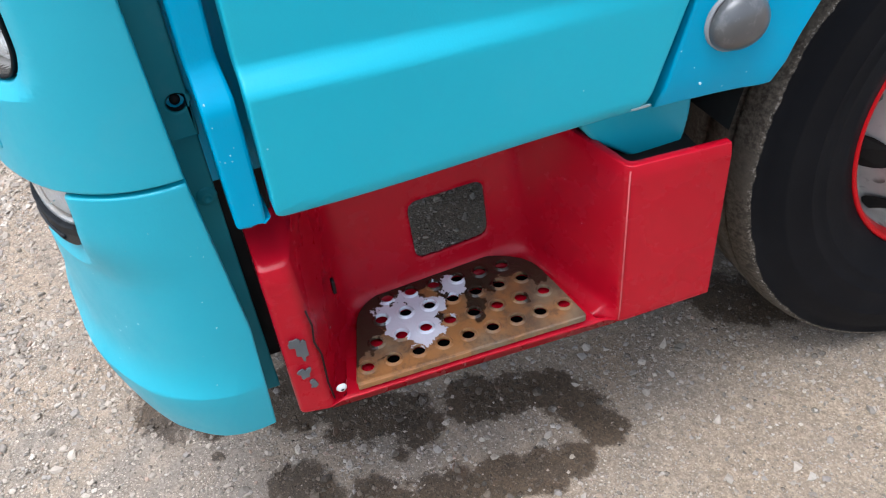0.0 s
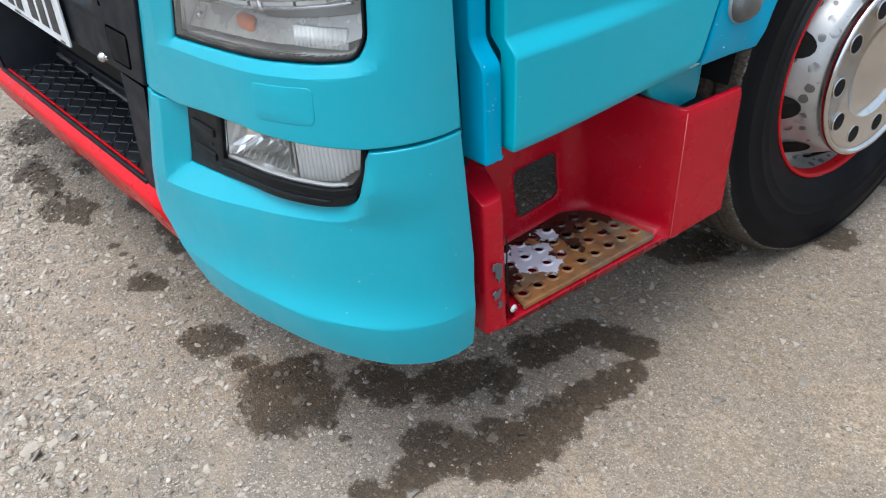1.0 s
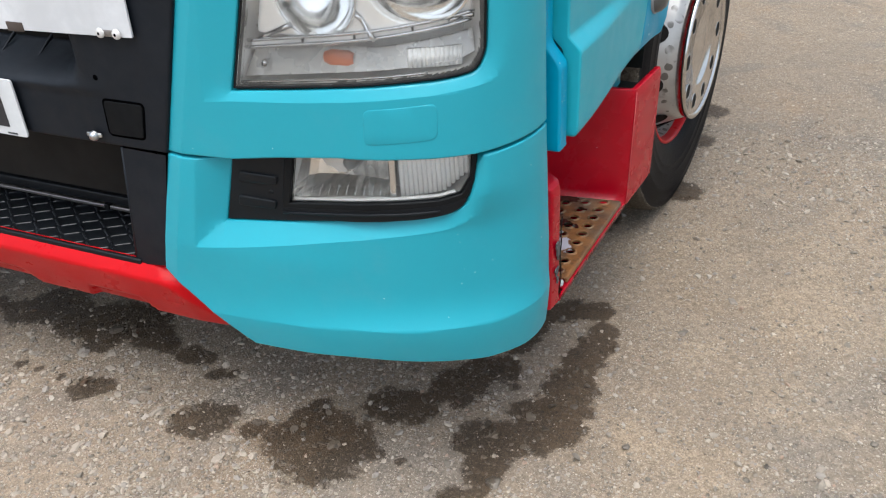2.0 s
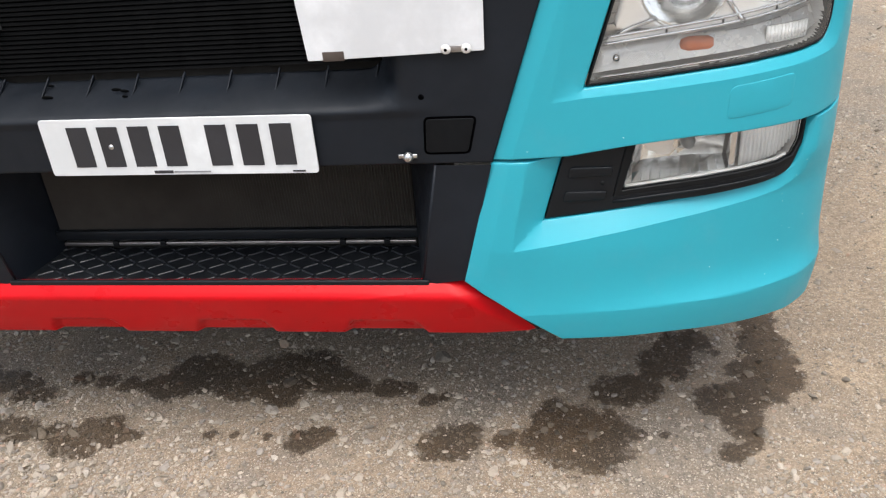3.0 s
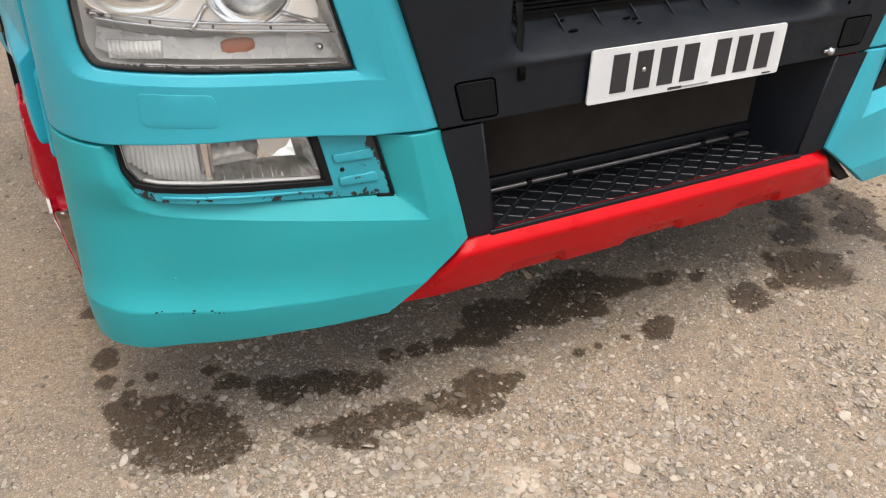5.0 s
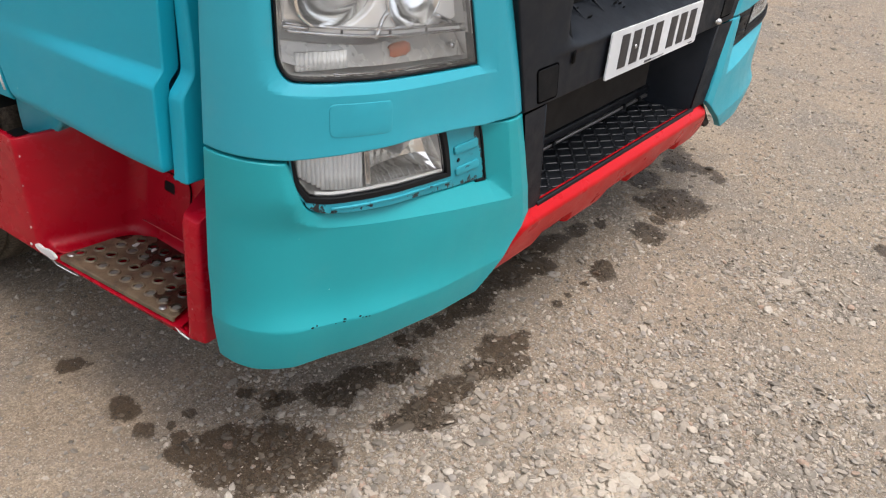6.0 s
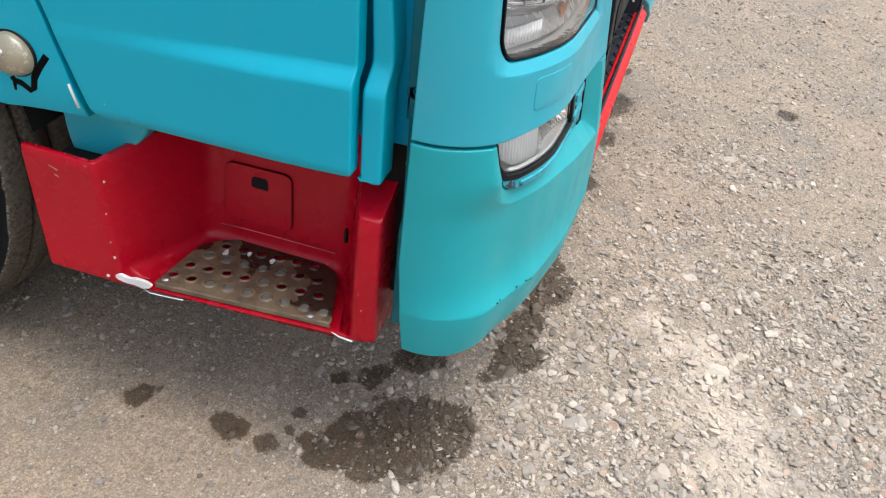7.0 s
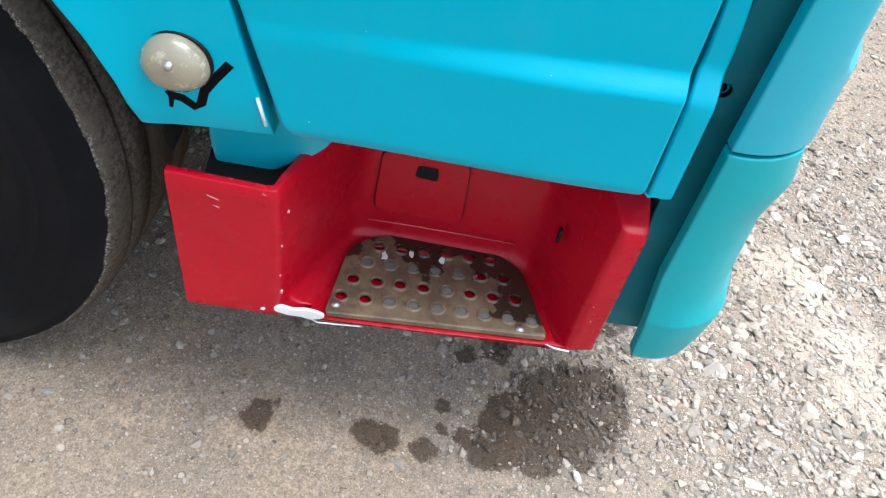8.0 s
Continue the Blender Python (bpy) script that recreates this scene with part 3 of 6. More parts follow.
# pale dusty patches and stretches of loose stone: x, y, radius
DUST = [(-0.48, -0.46, 0.08), (-0.56, -0.54, 0.11), (-0.66, -0.58, 0.125), (-0.78, -0.63, 0.135), (-0.90, -0.69, 0.14), (-1.02, -0.76, 0.14)]
LOOSE = [(-0.75, -0.45, 0.34), (-0.55, -0.65, 0.34), (-0.30, -0.70, 0.34), (-0.95, -0.55, 0.39), (0.45, -0.62, 0.17), (-0.6, -0.9, 0.44)]


def field(x, y, spots):
    total = np.full(np.shape(x), 1e-12)
    for cx, cy, r in spots:
        total = total + np.exp(8.0 * (1.0 - np.hypot(x - cx, y - cy) / (1.30 * r)))
    return np.log(total) / 8.0


def wetness(x, y):
    return np.clip(field(x, y, WET_STRIP + WET_SPOTS + WET_POOL + WET_CORNER + WET_LOOP + WET_UNDER + WET_FAR_STRIP + WET_FAR_ROW + WET_FAR_POOL + WET_FAR_DRIPS), -1.0, 0.6)


def dustiness(x, y):
    return np.clip(field(x, y, DUST) * 0.8, -0.4, 0.8)


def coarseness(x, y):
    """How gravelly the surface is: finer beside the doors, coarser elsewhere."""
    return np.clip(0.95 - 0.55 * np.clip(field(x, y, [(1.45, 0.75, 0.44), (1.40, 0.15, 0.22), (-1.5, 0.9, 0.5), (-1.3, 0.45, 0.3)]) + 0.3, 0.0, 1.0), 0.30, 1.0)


def waves(x, y):
    """Low, uneven rises of a driven-on yard."""
    h = 0.004 * np.sin(2.1 * x + 0.7) * np.cos(1.7 * y) + 0.0025 * np.sin(6.3 * x - 2.0 * y) + 0.002 * np.sin(4.1 * y + 5.0 * x + 1.0)
    h += 0.0012 * np.sin(17 * x + 3 * np.sin(9 * y)) * np.cos(19 * y + 2 * np.sin(11 * x))
    return h * np.exp(-((np.hypot(x, y) / 30) ** 2))


X, Y = np.meshgrid(gx, gy)
rng = np.random.default_rng(4)
grit = rng.normal(0, 0.0016, X.shape) * (np.hypot(X, Y) < 4.5)
Z = waves(X, Y) + grit
co = np.stack([X, Y, Z], -1).reshape(-1, 3)
w, h = len(gx), len(gy)
idx = np.arange(w * h).reshape(h, w)
quads = np.stack([idx[:-1, :-1], idx[:-1, 1:], idx[1:, 1:], idx[1:, :-1]], -1).reshape(-1, 4)


def raw_mesh(name, co, faces, material, smooth_faces=True):
    """A mesh out of arrays of places and of faces that all have as many corners."""
    me = bpy.data.meshes.new(name)
    n, k = faces.shape
    me.vertices.add(len(co))
    me.vertices.foreach_set("co", np.ascontiguousarray(co, dtype=np.float32).ravel())
    me.loops.add(n * k)
    me.loops.foreach_set("vertex_index", np.ascontiguousarray(faces, dtype=np.int32).ravel())
    me.polygons.add(n)
    me.polygons.foreach_set("loop_start", np.arange(0, n * k, k, dtype=np.int32))
    me.polygons.foreach_set("use_smooth", np.full(n, smooth_faces))
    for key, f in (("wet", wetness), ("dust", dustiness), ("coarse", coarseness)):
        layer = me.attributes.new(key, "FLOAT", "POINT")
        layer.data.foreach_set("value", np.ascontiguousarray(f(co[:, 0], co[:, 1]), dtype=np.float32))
    me.update(calc_edges=True)
    me.materials.append(material)
    return me


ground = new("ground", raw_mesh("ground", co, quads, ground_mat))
tagged(ground, "compacted tan and grey gravel yard with dark wet patches", "gravel ground", kind="structure")

ICO_T = (1 + 5**0.5) / 2
ICO_V = np.array([(-1, ICO_T, 0), (1, ICO_T, 0), (-1, -ICO_T, 0), (1, -ICO_T, 0), (0, -1, ICO_T), (0, 1, ICO_T), (0, -1, -ICO_T), (0, 1, -ICO_T), (ICO_T, 0, -1), (ICO_T, 0, 1), (-ICO_T, 0, -1), (-ICO_T, 0, 1)]) / math.hypot(1, ICO_T)
ICO_F = np.array([[0, 11, 5], [0, 5, 1], [0, 1, 7], [0, 7, 10], [0, 10, 11], [1, 5, 9], [5, 11, 4], [11, 10, 2], [10, 7, 6], [7, 1, 8], [3, 9, 4], [3, 4, 2], [3, 2, 6], [3, 6, 8], [3, 8, 9], [4, 9, 5], [2, 4, 11], [6, 2, 10], [8, 6, 7], [9, 8, 1]])
OCT_V = np.array([(1, 0, 0), (-1, 0, 0), (0, 1, 0), (0, -1, 0), (0, 0, 1), (0, 0, -1)], float)
OCT_F = np.array([(0, 2, 4), (2, 1, 4), (1, 3, 4), (3, 0, 4), (2, 0, 5), (1, 2, 5), (3, 1, 5), (0, 3, 5)])


def finer(verts, tris):
    """Each triangle of a ball split in four."""
    verts, out, seen = [tuple(v) for v in verts], [], {}

    def half(a, b):
        key = (min(a, b), max(a, b))
        if key not in seen:
            m = np.array(verts[a]) + np.array(verts[b])
            verts.append(tuple(m / np.linalg.norm(m)))
            seen[key] = len(verts) - 1
        return seen[key]

    for a, b, c in tris:
        ab, bc, ca = half(a, b), half(b, c), half(c, a)
        out += [(a, ab, ca), (b, bc, ab), (c, ca, bc), (ab, bc, ca)]
    return np.array(verts), np.array(out)


BALL_V, BALL_F = finer(ICO_V, ICO_F)


def scatter(name, count, base, faces, size_low, size_high, power, label, spread, loose_only=False, shy=1.3):
    """Many small stones in one mesh, each turned, stretched and chipped in its own way."""
    px = rng.uniform(spread[0], spread[1], count * 4)
    py = rng.uniform(spread[2], spread[3], count * 4)
    chance = 0.33 + 0.67 * np.clip(field(px, py, LOOSE) + 0.35, 0, 1)
    clump = 0.5 + 0.5 * np.sin(5.2 * px + 1.3 * np.sin(4 * py)) * np.cos(6.1 * py + 1.7 * np.sin(3 * px))
    chance = chance * (0.45 + 0.55 * clump)
    if loose_only:
        chance = np.clip(field(px, py, LOOSE) + 0.1, 0.02, 1)
    chance = chance * coarseness(px, py) ** shy
    chance = chance * np.where(field(px, py, DUST) > 0.1, 0.7, 1.0)
    under = (np.abs(px) < 0.9) & (py > 0.95)
    keep = np.flatnonzero((rng.random(count * 4) < chance) & ~under)[:count]
    px, py = px[keep], py[keep]
    n = len(px)
    size = size_low * (1 - rng.random(n) * (1 - (size_low / size_high) ** power)) ** (-1 / power)
    v = base[None] * (1 + rng.normal(0, 0.20 if len(base) < 20 else 0.05, (n, len(base), 1)))
    if len(base) > 20:
        for _ in range(5):
            way = rng.normal(0, 1, (n, 3))
            way /= np.linalg.norm(way, axis=1)[:, None]
            over = np.clip((v * way[:, None]).sum(-1) - rng.uniform(0.35, 0.8, n)[:, None], 0, None)
            v = v - over[..., None] * way[:, None]
    v = v * np.stack([rng.uniform(0.85, 1.28, n), rng.uniform(0.72, 1.05, n), rng.uniform(0.38, 0.72, n) if len(base) < 20 else rng.uniform(0.34, 0.66, n)], -1)[:, None]
    tilt = rng.normal(0, 0.25, (n, 2))
    v[..., 2] += v[..., 0] * tilt[:, :1] + v[..., 1] * tilt[:, 1:]
    a = rng.uniform(0, 2 * math.pi, n)
    c, s = np.cos(a)[:, None], np.sin(a)[:, None]
    x, y = v[..., 0] * c - v[..., 1] * s, v[..., 0] * s + v[..., 1] * c
    v = np.stack([x, y, v[..., 2]], -1) * size[:, None, None]
    v[..., 0] += px[:, None]
    v[..., 1] += py[:, None]
    v[..., 2] += (waves(px, py) + size * 0.10)[:, None]
    f = (faces[None] + (np.arange(n) * len(base))[:, None, None]).reshape(-1, 3)
    ob = new(name, raw_mesh(name, v.reshape(-1, 3), f, stone_mat, False))
    return tagged(ob, label, "gravel", kind="stuff")


scatter("gravel", 170000, OCT_V, OCT_F, 0.0016, 0.0058, 2.2, "fine grey and tan grit pressed into the yard", (-2.3, 2.3, -1.4, 2.0), shy=0.7)
scatter("gravel", 20000, OCT_V, OCT_F, 0.005, 0.018, 2.4, "scattered grey and tan stones farther off on the yard", (2.0, 6.0, -2.0, 4.2))
scatter("gravel", 26000, ICO_V, ICO_F, 0.0036, 0.0115, 2.1, "small angular grey and tan gravel on the yard", (-2.2, 2.2, -1.4, 1.8), shy=2.2)
scatter("gravel", 7500, BALL_V, BALL_F, 0.0050, 0.0175, 2.1, "coarse pale flat stones lying loose in drifts", (-1.9, 1.4, -1.4, 0.4), True)


def stone(x, y, r, label, flat=0.55, long=1.3, seed=0, turn=0.0):
    """One loose stone that can be told apart."""
    bm = bmesh.new()
    bmesh.ops.create_icosphere(bm, subdivisions=3, radius=1)
    for v in bm.verts:
        n = noise.noise(v.co * 0.9 + Vector((seed * 3.1, seed, 0))) * 0.75 + noise.noise(v.co * 2.6 + Vector((seed, 9, 0))) * 0.26
        v.co *= 1 + n * 0.6
        for q in range(5):
            way = Vector((math.sin(seed * 7.1 + q * 2.3), math.cos(seed * 3.7 + q * 4.1), math.sin(seed * 1.9 + q * 1.3) + 0.3)).normalized()
            over = v.co.dot(way) - (0.45 + 0.3 * math.sin(seed + q * 1.7) ** 2)
            if over > 0:
                v.co -= way * over
        v.co = Vector((v.co.x * long, v.co.y, max(v.co.z, -0.35) * flat)) * r
    bmesh.ops.dissolve_limit(bm, angle_limit=radians(24), verts=bm.verts[:], edges=bm.edges[:])
    bmesh.ops.triangulate(bm, faces=bm.faces[:])
    co_here = np.array([v.co for v in bm.verts])
    bm.verts.index_update()
    tris = np.array([[v.index for v in f.verts] for f in bm.faces])
    bm.free()
    c, s = math.cos(turn), math.sin(turn)
    world_co = np.stack([co_here[:, 0] * c - co_here[:, 1] * s + x, co_here[:, 0] * s + co_here[:, 1] * c + y, co_here[:, 2]], -1)
    low = world_co[:, 2].min()
    me = raw_mesh("stone", world_co, tris, stone_mat, False)
    base = Vector((x, y, 0))
    ob = new("stone", me)
    me.transform(Matrix.Translation(-base))
    ob.location = (x, y, float(waves(np.array(x), np.array(y))) - low - r * flat * 0.12)
    return tagged(ob, label, "stone", "loose stones on the yard")


STONES = [
    (-0.815, -0.142, 0.019), (0.555, -0.232, 0.016), (-0.20, -0.035, 0.015), (0.0, -0.05, 0.021), (0.02, 0.05, 0.022), (0.39, 0.16, 0.028),
    (0.32, -0.19, 0.011), (0.51, -0.12, 0.013), (-0.36, 0.23, 0.02), (1.37, 0.79, 0.012), (1.47, 0.70, 0.014), (1.38, 0.53, 0.012),
    (0.49, -0.59, 0.028), (0.51, -0.52, 0.018), (-1.25, 0.66, 0.012), (-1.16, -0.36, 0.021), (-0.97, -0.51, 0.028), (-0.41, -0.73, 0.022),
    (-0.60, -0.61, 0.027), (-0.25, -0.51, 0.019), (-0.64, -0.36, 0.019), (-0.79, -0.40, 0.018), (0.24, -0.32, 0.017), (-0.90, -0.32, 0.024),
    (1.13, 0.115, 0.016), (1.17, 0.09, 0.012), (-1.0, -0.22, 0.013), (-0.72, -0.31, 0.019),
]
for k, (sx, sy, sr) in enumerate(STONES):
    if k == 0:
        stone(sx, sy, sr, "long pale flat stone flake beside a wet patch", 0.30, 2.3, 5, radians(-35))
    else:
        tone_word = ("pale grey angular stone lying on the gravel", "rounded tan pebble lying on the gravel", "grey chipped stone half sunk in the gravel")[k % 3]
        stone(sx, sy, sr * 0.85, tone_word, 0.32 + 0.09 * (k % 3), 1.0 + 0.17 * (k % 4), k, 0.9 * k)

# ---------------------------------------------------------------- the truck
truck = new("truck")
tagged(truck, "turquoise and red lorry cab with black grille, parked on gravel", "truck")

# plan line of the front corner: straight front, then a quarter ellipse to the side
_angles = np.linspace(0, math.pi / 2, 160)
PLAN = np.concatenate([np.stack([np.linspace(0.30, 0.93, 40), np.linspace(-0.204, -0.198, 40)], -1)[:-1], np.stack([0.93 + 0.27 * np.sin(_angles), -0.198 * np.cos(_angles)], -1), np.stack([np.full(20, 1.2), np.linspace(0.005, 0.1, 20)], -1)])
ALONG = np.concatenate([[0], np.cumsum(np.hypot(*np.diff(PLAN, axis=0).T))]) + 0.30


def s_of_x(x):
    return float(np.interp(x, PLAN[: 39 + 160, 0], ALONG[: 39 + 160]))


def s_of_y(y):
    return float(np.interp(y, PLAN[39:, 1], ALONG[39:]))


def plan(s):
    """Place and outward normal on the plan line."""
    x, y = np.interp(s, ALONG, PLAN[:, 0]), np.interp(s, ALONG, PLAN[:, 1])
    dx = np.interp(s + 0.004, ALONG, PLAN[:, 0]) - np.interp(s - 0.004, ALONG, PLAN[:, 0])
    dy = np.interp(s + 0.004, ALONG, PLAN[:, 1]) - np.interp(s - 0.004, ALONG, PLAN[:, 1])
    n = math.hypot(dx, dy) or 1.0
    return x, y, dy / n, -dx / n


def on_corner(height):
    """Lays (s, z, depth) on the corner surface raised by height(s, z)."""

    def place(s, z, d):
        x, y, nx, ny = plan(s)
        out = height(s, z) - d
        return Vector((x + nx * out, y + ny * out, z))

    return place


FOG = [(0.710, 0.708), (0.673, 0.580), (0.80, 0.5975), (0.90, 0.6135), (1.01, 0.6275), (1.075, 0.634), (1.112, 0.641), (1.135, 0.656), (1.151, 0.705), (1.158, 0.756)]
FOG_CREASE = [(0.668, 0.80), (0.615, 0.530), (0.70, 0.545), (0.80, 0.564), (0.90, 0.582), (1.0, 0.599), (1.06, 0.607), (1.11, 0.6145), (1.145, 0.635), (1.163, 0.69), (1.168, 0.80)]
HEAD = [(0.746, 0.8310), (0.85, 0.8415), (0.95, 0.8535), (1.05, 0.8625), (1.110, 0.8660), (1.158, 0.8720), (1.176, 0.900), (1.188, 1.12), (0.834, 1.12)]
HEAD = rounded(HEAD, [0, 0, 0, 0, 0.02, 0.03, 0.03, 0, 0], 4)
FOG = rounded(FOG, [0, 0, 0, 0, 0, 0.02, 0.02, 0.02, 0.02, 0], 3)
HEAD_CREASE = [(0.722, 0.97), (0.690, 0.809), (0.748, 0.8165), (0.865, 0.826), (0.954, 0.8365), (1.05, 0.8455), (1.125, 0.8500), (1.183, 0.860), (1.199, 0.895), (1.210, 1.25), (0.78, 1.25)]
HEAD_LINE, FOG_LINE = HEAD_CREASE[:6], FOG_CREASE[:7]
FOG_CREASE = rounded(FOG_CREASE, [0, 0, 0, 0.04, 0.04, 0.04, 0.03, 0.03, 0.03, 0.03, 0], 4)
HEAD_CREASE = rounded(HEAD_CREASE, [0, 0, 0.02, 0.04, 0.04, 0.04, 0.035, 0.03, 0.03, 0, 0], 4)
LIP = [(0.55, 0.388), (1.32, 0.440)]


def inner_edge(z):
    """Where the turquoise meets the black middle, at height z."""
    return 0.5855 + (z - 0.705) * 0.33 if z > 0.705 else lerp_table([(0.463, 0.522), (0.705, 0.5855)], z)


def lower_height(s, z):
    out = -lerp_table([(0.62, 0.030), (1.0, 0.019), (1.16, 0.010)], s) * (1 - between(s, z, FOG, FOG_CREASE))
    out += 0.013 * (1 - smooth(0.80, 1.0, s)) * ramp(0.71, 0.53, z)
    lip = lerp_table(LIP, s)
    out += lerp_table([(0.70, 0.005), (1.0, 0.016), (1.16, 0.014), (1.315, 0.003)], s) * ramp(lip + 0.085, lip, z) ** 2.8
    out -= 0.022 * smooth(0.68, 1.08, s) * (1 - smooth(1.08, 1.315, s)) * smooth(0.69, 0.60, z)
    out -= lerp_table([(0.62, 0.006), (0.85, 0.012), (1.0, 0.020), (1.2, 0.020), (1.315, 0.010)], s) * ramp(lip, 0.325, z) ** 1.4
    out -= 0.008 * (1 - ramp(inner_edge(z), inner_edge(z) + 0.035, s))
    return out


def upper_height(s, z):
    out = -lerp_table([(0.70, 0.008), (1.2, 0.010)], s) * (1 - between(s, z, HEAD, HEAD_CREASE))
    out -= 0.008 * (1 - ramp(inner_edge(z), inner_edge(z) + 0.035, s))
    return out


INNER_CREASE = [[(inner_edge(0.463) + 0.035, 0.463), (inner_edge(0.705) + 0.035, 0.705)], [(inner_edge(0.707) + 0.035, 0.707), (inner_edge(1.22) + 0.035, 1.22)]]


def offside_fit(bm):
    """The offside corner was refitted: it sits a little nearer the middle in front, set back above the seam, and wider at the side."""
    for v in bm.verts:
        a = 2 * MID - v.co.x
        v.co.x += lerp_table([(0.55, 0.013), (0.68, 0.017), (0.76, 0.020), (0.82, 0.018), (0.98, 0.011), (1.08, 0.004), (1.20, -0.009)], a)
        round_it = smooth(0.60, 0.72, a) * (1 - smooth(1.08, 1.20, a))
        v.co.y += round_it * (0.004 + 0.010 * smooth(0.66, 0.78, v.co.z))
        low = smooth(0.47, 0.34, v.co.z) * smooth(0.75, 1.0, a)
        v.co.z -= 0.003 * low
        v.co.y -= 0.020 * ramp(0.75, 0.35, v.co.z) * smooth(1.05, 1.18, a)
    return bm


lower_line = [
    (inner_edge(0.702), 0.702), (inner_edge(0.463), 0.463), (0.703, 0.335), (0.85, 0.340), (0.94, 0.3425), (1.03, 0.343), (1.10, 0.342), (1.16, 0.341),
    (1.24, 0.344), (s_of_y(0.014), 0.354), (s_of_y(0.019), 0.53), (s_of_y(0.002), 0.753), (1.162, 0.743),
] + FOG[::-1][1:-1] + [(0.7095, 0.7045)]
upper_line = [
    (inner_edge(0.707), 0.707), (0.72, 0.712), (0.82, 0.728), (0.93, 0.742), (1.04, 0.747), (s_of_x(1.138), 0.748), (s_of_y(0.002), 0.758),
    (s_of_y(-0.004), 0.95), (s_of_y(-0.02), 1.22), (inner_edge(1.22), 1.22), (inner_edge(0.95), 0.95),
]
lower_bm = facing(sheet(lower_line, [], on_corner(lower_height), 0.0030, 0.020, 0.010, 0.010, segments(FOG_LINE) + segments(LIP) + INNER_CREASE[:1]), Vector((0.5, -1, 0)))
upper_bm = facing(sheet(upper_line, [HEAD], on_corner(upper_height), 0.0030, 0.020, 0.010, 0.010, segments(HEAD_LINE) + INNER_CREASE[1:]), Vector((0.5, -1, 0)))

WASH = rounded([(0.978, 0.770), (s_of_x(1.085), 0.780), (s_of_x(1.087), 0.836), (0.982, 0.826)], 0.012)
wash_bm = facing(sheet(WASH, [], on_corner(lambda s, z: upper_height(s, z) + 0.0009), 0.0008, 0.004, 0.02, 0.02), Vector((0.5, -1, 0)))

# head lamp: black gasket, clear cover, housing and what stands in it
head_in = inset(HEAD, 0.003)
head_rim = inset(HEAD, 0.0065)


def head_place(depth):
    def place(s, z, d):
        x, y, nx, ny = plan(s)
        return Vector((x - nx * (depth + d), y - ny * (depth + d), z))

    return place


gasket_bm = facing(sheet(head_in, [head_rim], head_place(0.0085), 0.0015, 0.02, 0.02, 0.0), Vector((0.5, -1, 0)))
cover_bm = facing(sheet(head_rim, [], head_place(0.0100), 0.001, 0.003, 0.02, 0.05), Vector((0.5, -1, 0)))
bowl_bm = bmesh.new()
joined(bowl_bm, facing(sheet(head_rim, [], lambda s, z, d: head_place(0.085 - d)(s, z, 0), 0.002, 0.064, 0.03, 0.05), Vector((0.5, -1, 0))))


def lamp_point(s, z, depth):
    return head_place(depth)(s, z, 0)


def dish(s, z, depth, r, deep, ry=None, bm=None, n=32):
    """A round reflector that opens to the front."""
    c = lamp_point(s, z, depth)
    prof = [(0.0, r * 1.06), (-0.004, r * 1.04), (-0.002, r), (deep * 0.25, r * 0.93), (deep * 0.6, r * 0.72), (deep * 0.9, r * 0.38), (deep, 0.012), (deep, 0.0)]
    return lathe(prof, lambda a, u, w: c + Vector((u, a, w * (ry or r) / r)), n, bm)


reflect_bm = dish(0.905, 0.985, 0.036, 0.066, 0.040)
reflect2_bm = dish(1.075, 1.005, 0.034, 0.078, 0.042, 0.058)
bezel_line = [(0.792, 0.916), (0.90, 0.912), (0.99, 0.918), (1.08, 0.934), (1.165, 0.946), (1.172, 1.118), (0.850, 1.118)]
bezel_bm = facing(sheet(bezel_line, [circle2(0.905, 0.985, 0.0685, 32), circle2(1.075, 1.005, 0.080, 32, 0.060)], head_place(0.034), 0.006, 0.012, 0.02, 0.02), Vector((0.5, -1, 0)))
flares = []
for u0, v0, u1, v1 in ((0.800, 0.912, 0.862, 0.938), (0.975, 0.960, 1.004, 0.922), (1.165, 0.950, 1.120, 0.948)):
    flares.append(tube([lamp_point(u0 + (u1 - u0) * t / 5, v0 + (v1 - v0) * t / 5, 0.030 + 0.004 * math.sin(t)) for t in range(6)], 0.0045, 8))
bulb_bm = lathe([(-0.012, 0.0), (-0.010, 0.008), (0.0, 0.012), (0.02, 0.012), (0.03, 0.006)], lambda a, u, w: lamp_point(0.905, 0.985, 0.05) + Vector((u, a, w)), 16)
bar_bm = bmesh.new()
for low, z_up in ((0.0, 0.0), (0.0085, 0.0115)):
    tube([lamp_point(0.775 + 0.012 * k + low * 0.6, 0.8970 + z_up + 0.0015 * k, 0.028) for k in range(33)], 0.0030, 8, bar_bm)
bar_face_bm = facing(sheet([(0.782, 0.8975), (1.159, 0.9446), (1.165, 0.9552), (0.788, 0.9081)], [], head_place(0.030), 0.001, 0.003, 0.02, 0.02), Vector((0.5, -1, 0)))
tick_bms = [prism([(s0, z0), (s0 + 0.0035, z0), (s0 + 0.0035, z0 + 0.006), (s0, z0 + 0.006)], lambda u, v, d: head_place(0.0275 + d)(u, v, 0), 0.003, 0.0005) for s0, z0 in ((0.877, 0.9115), (0.967, 0.9228), (1.062, 0.9347))]
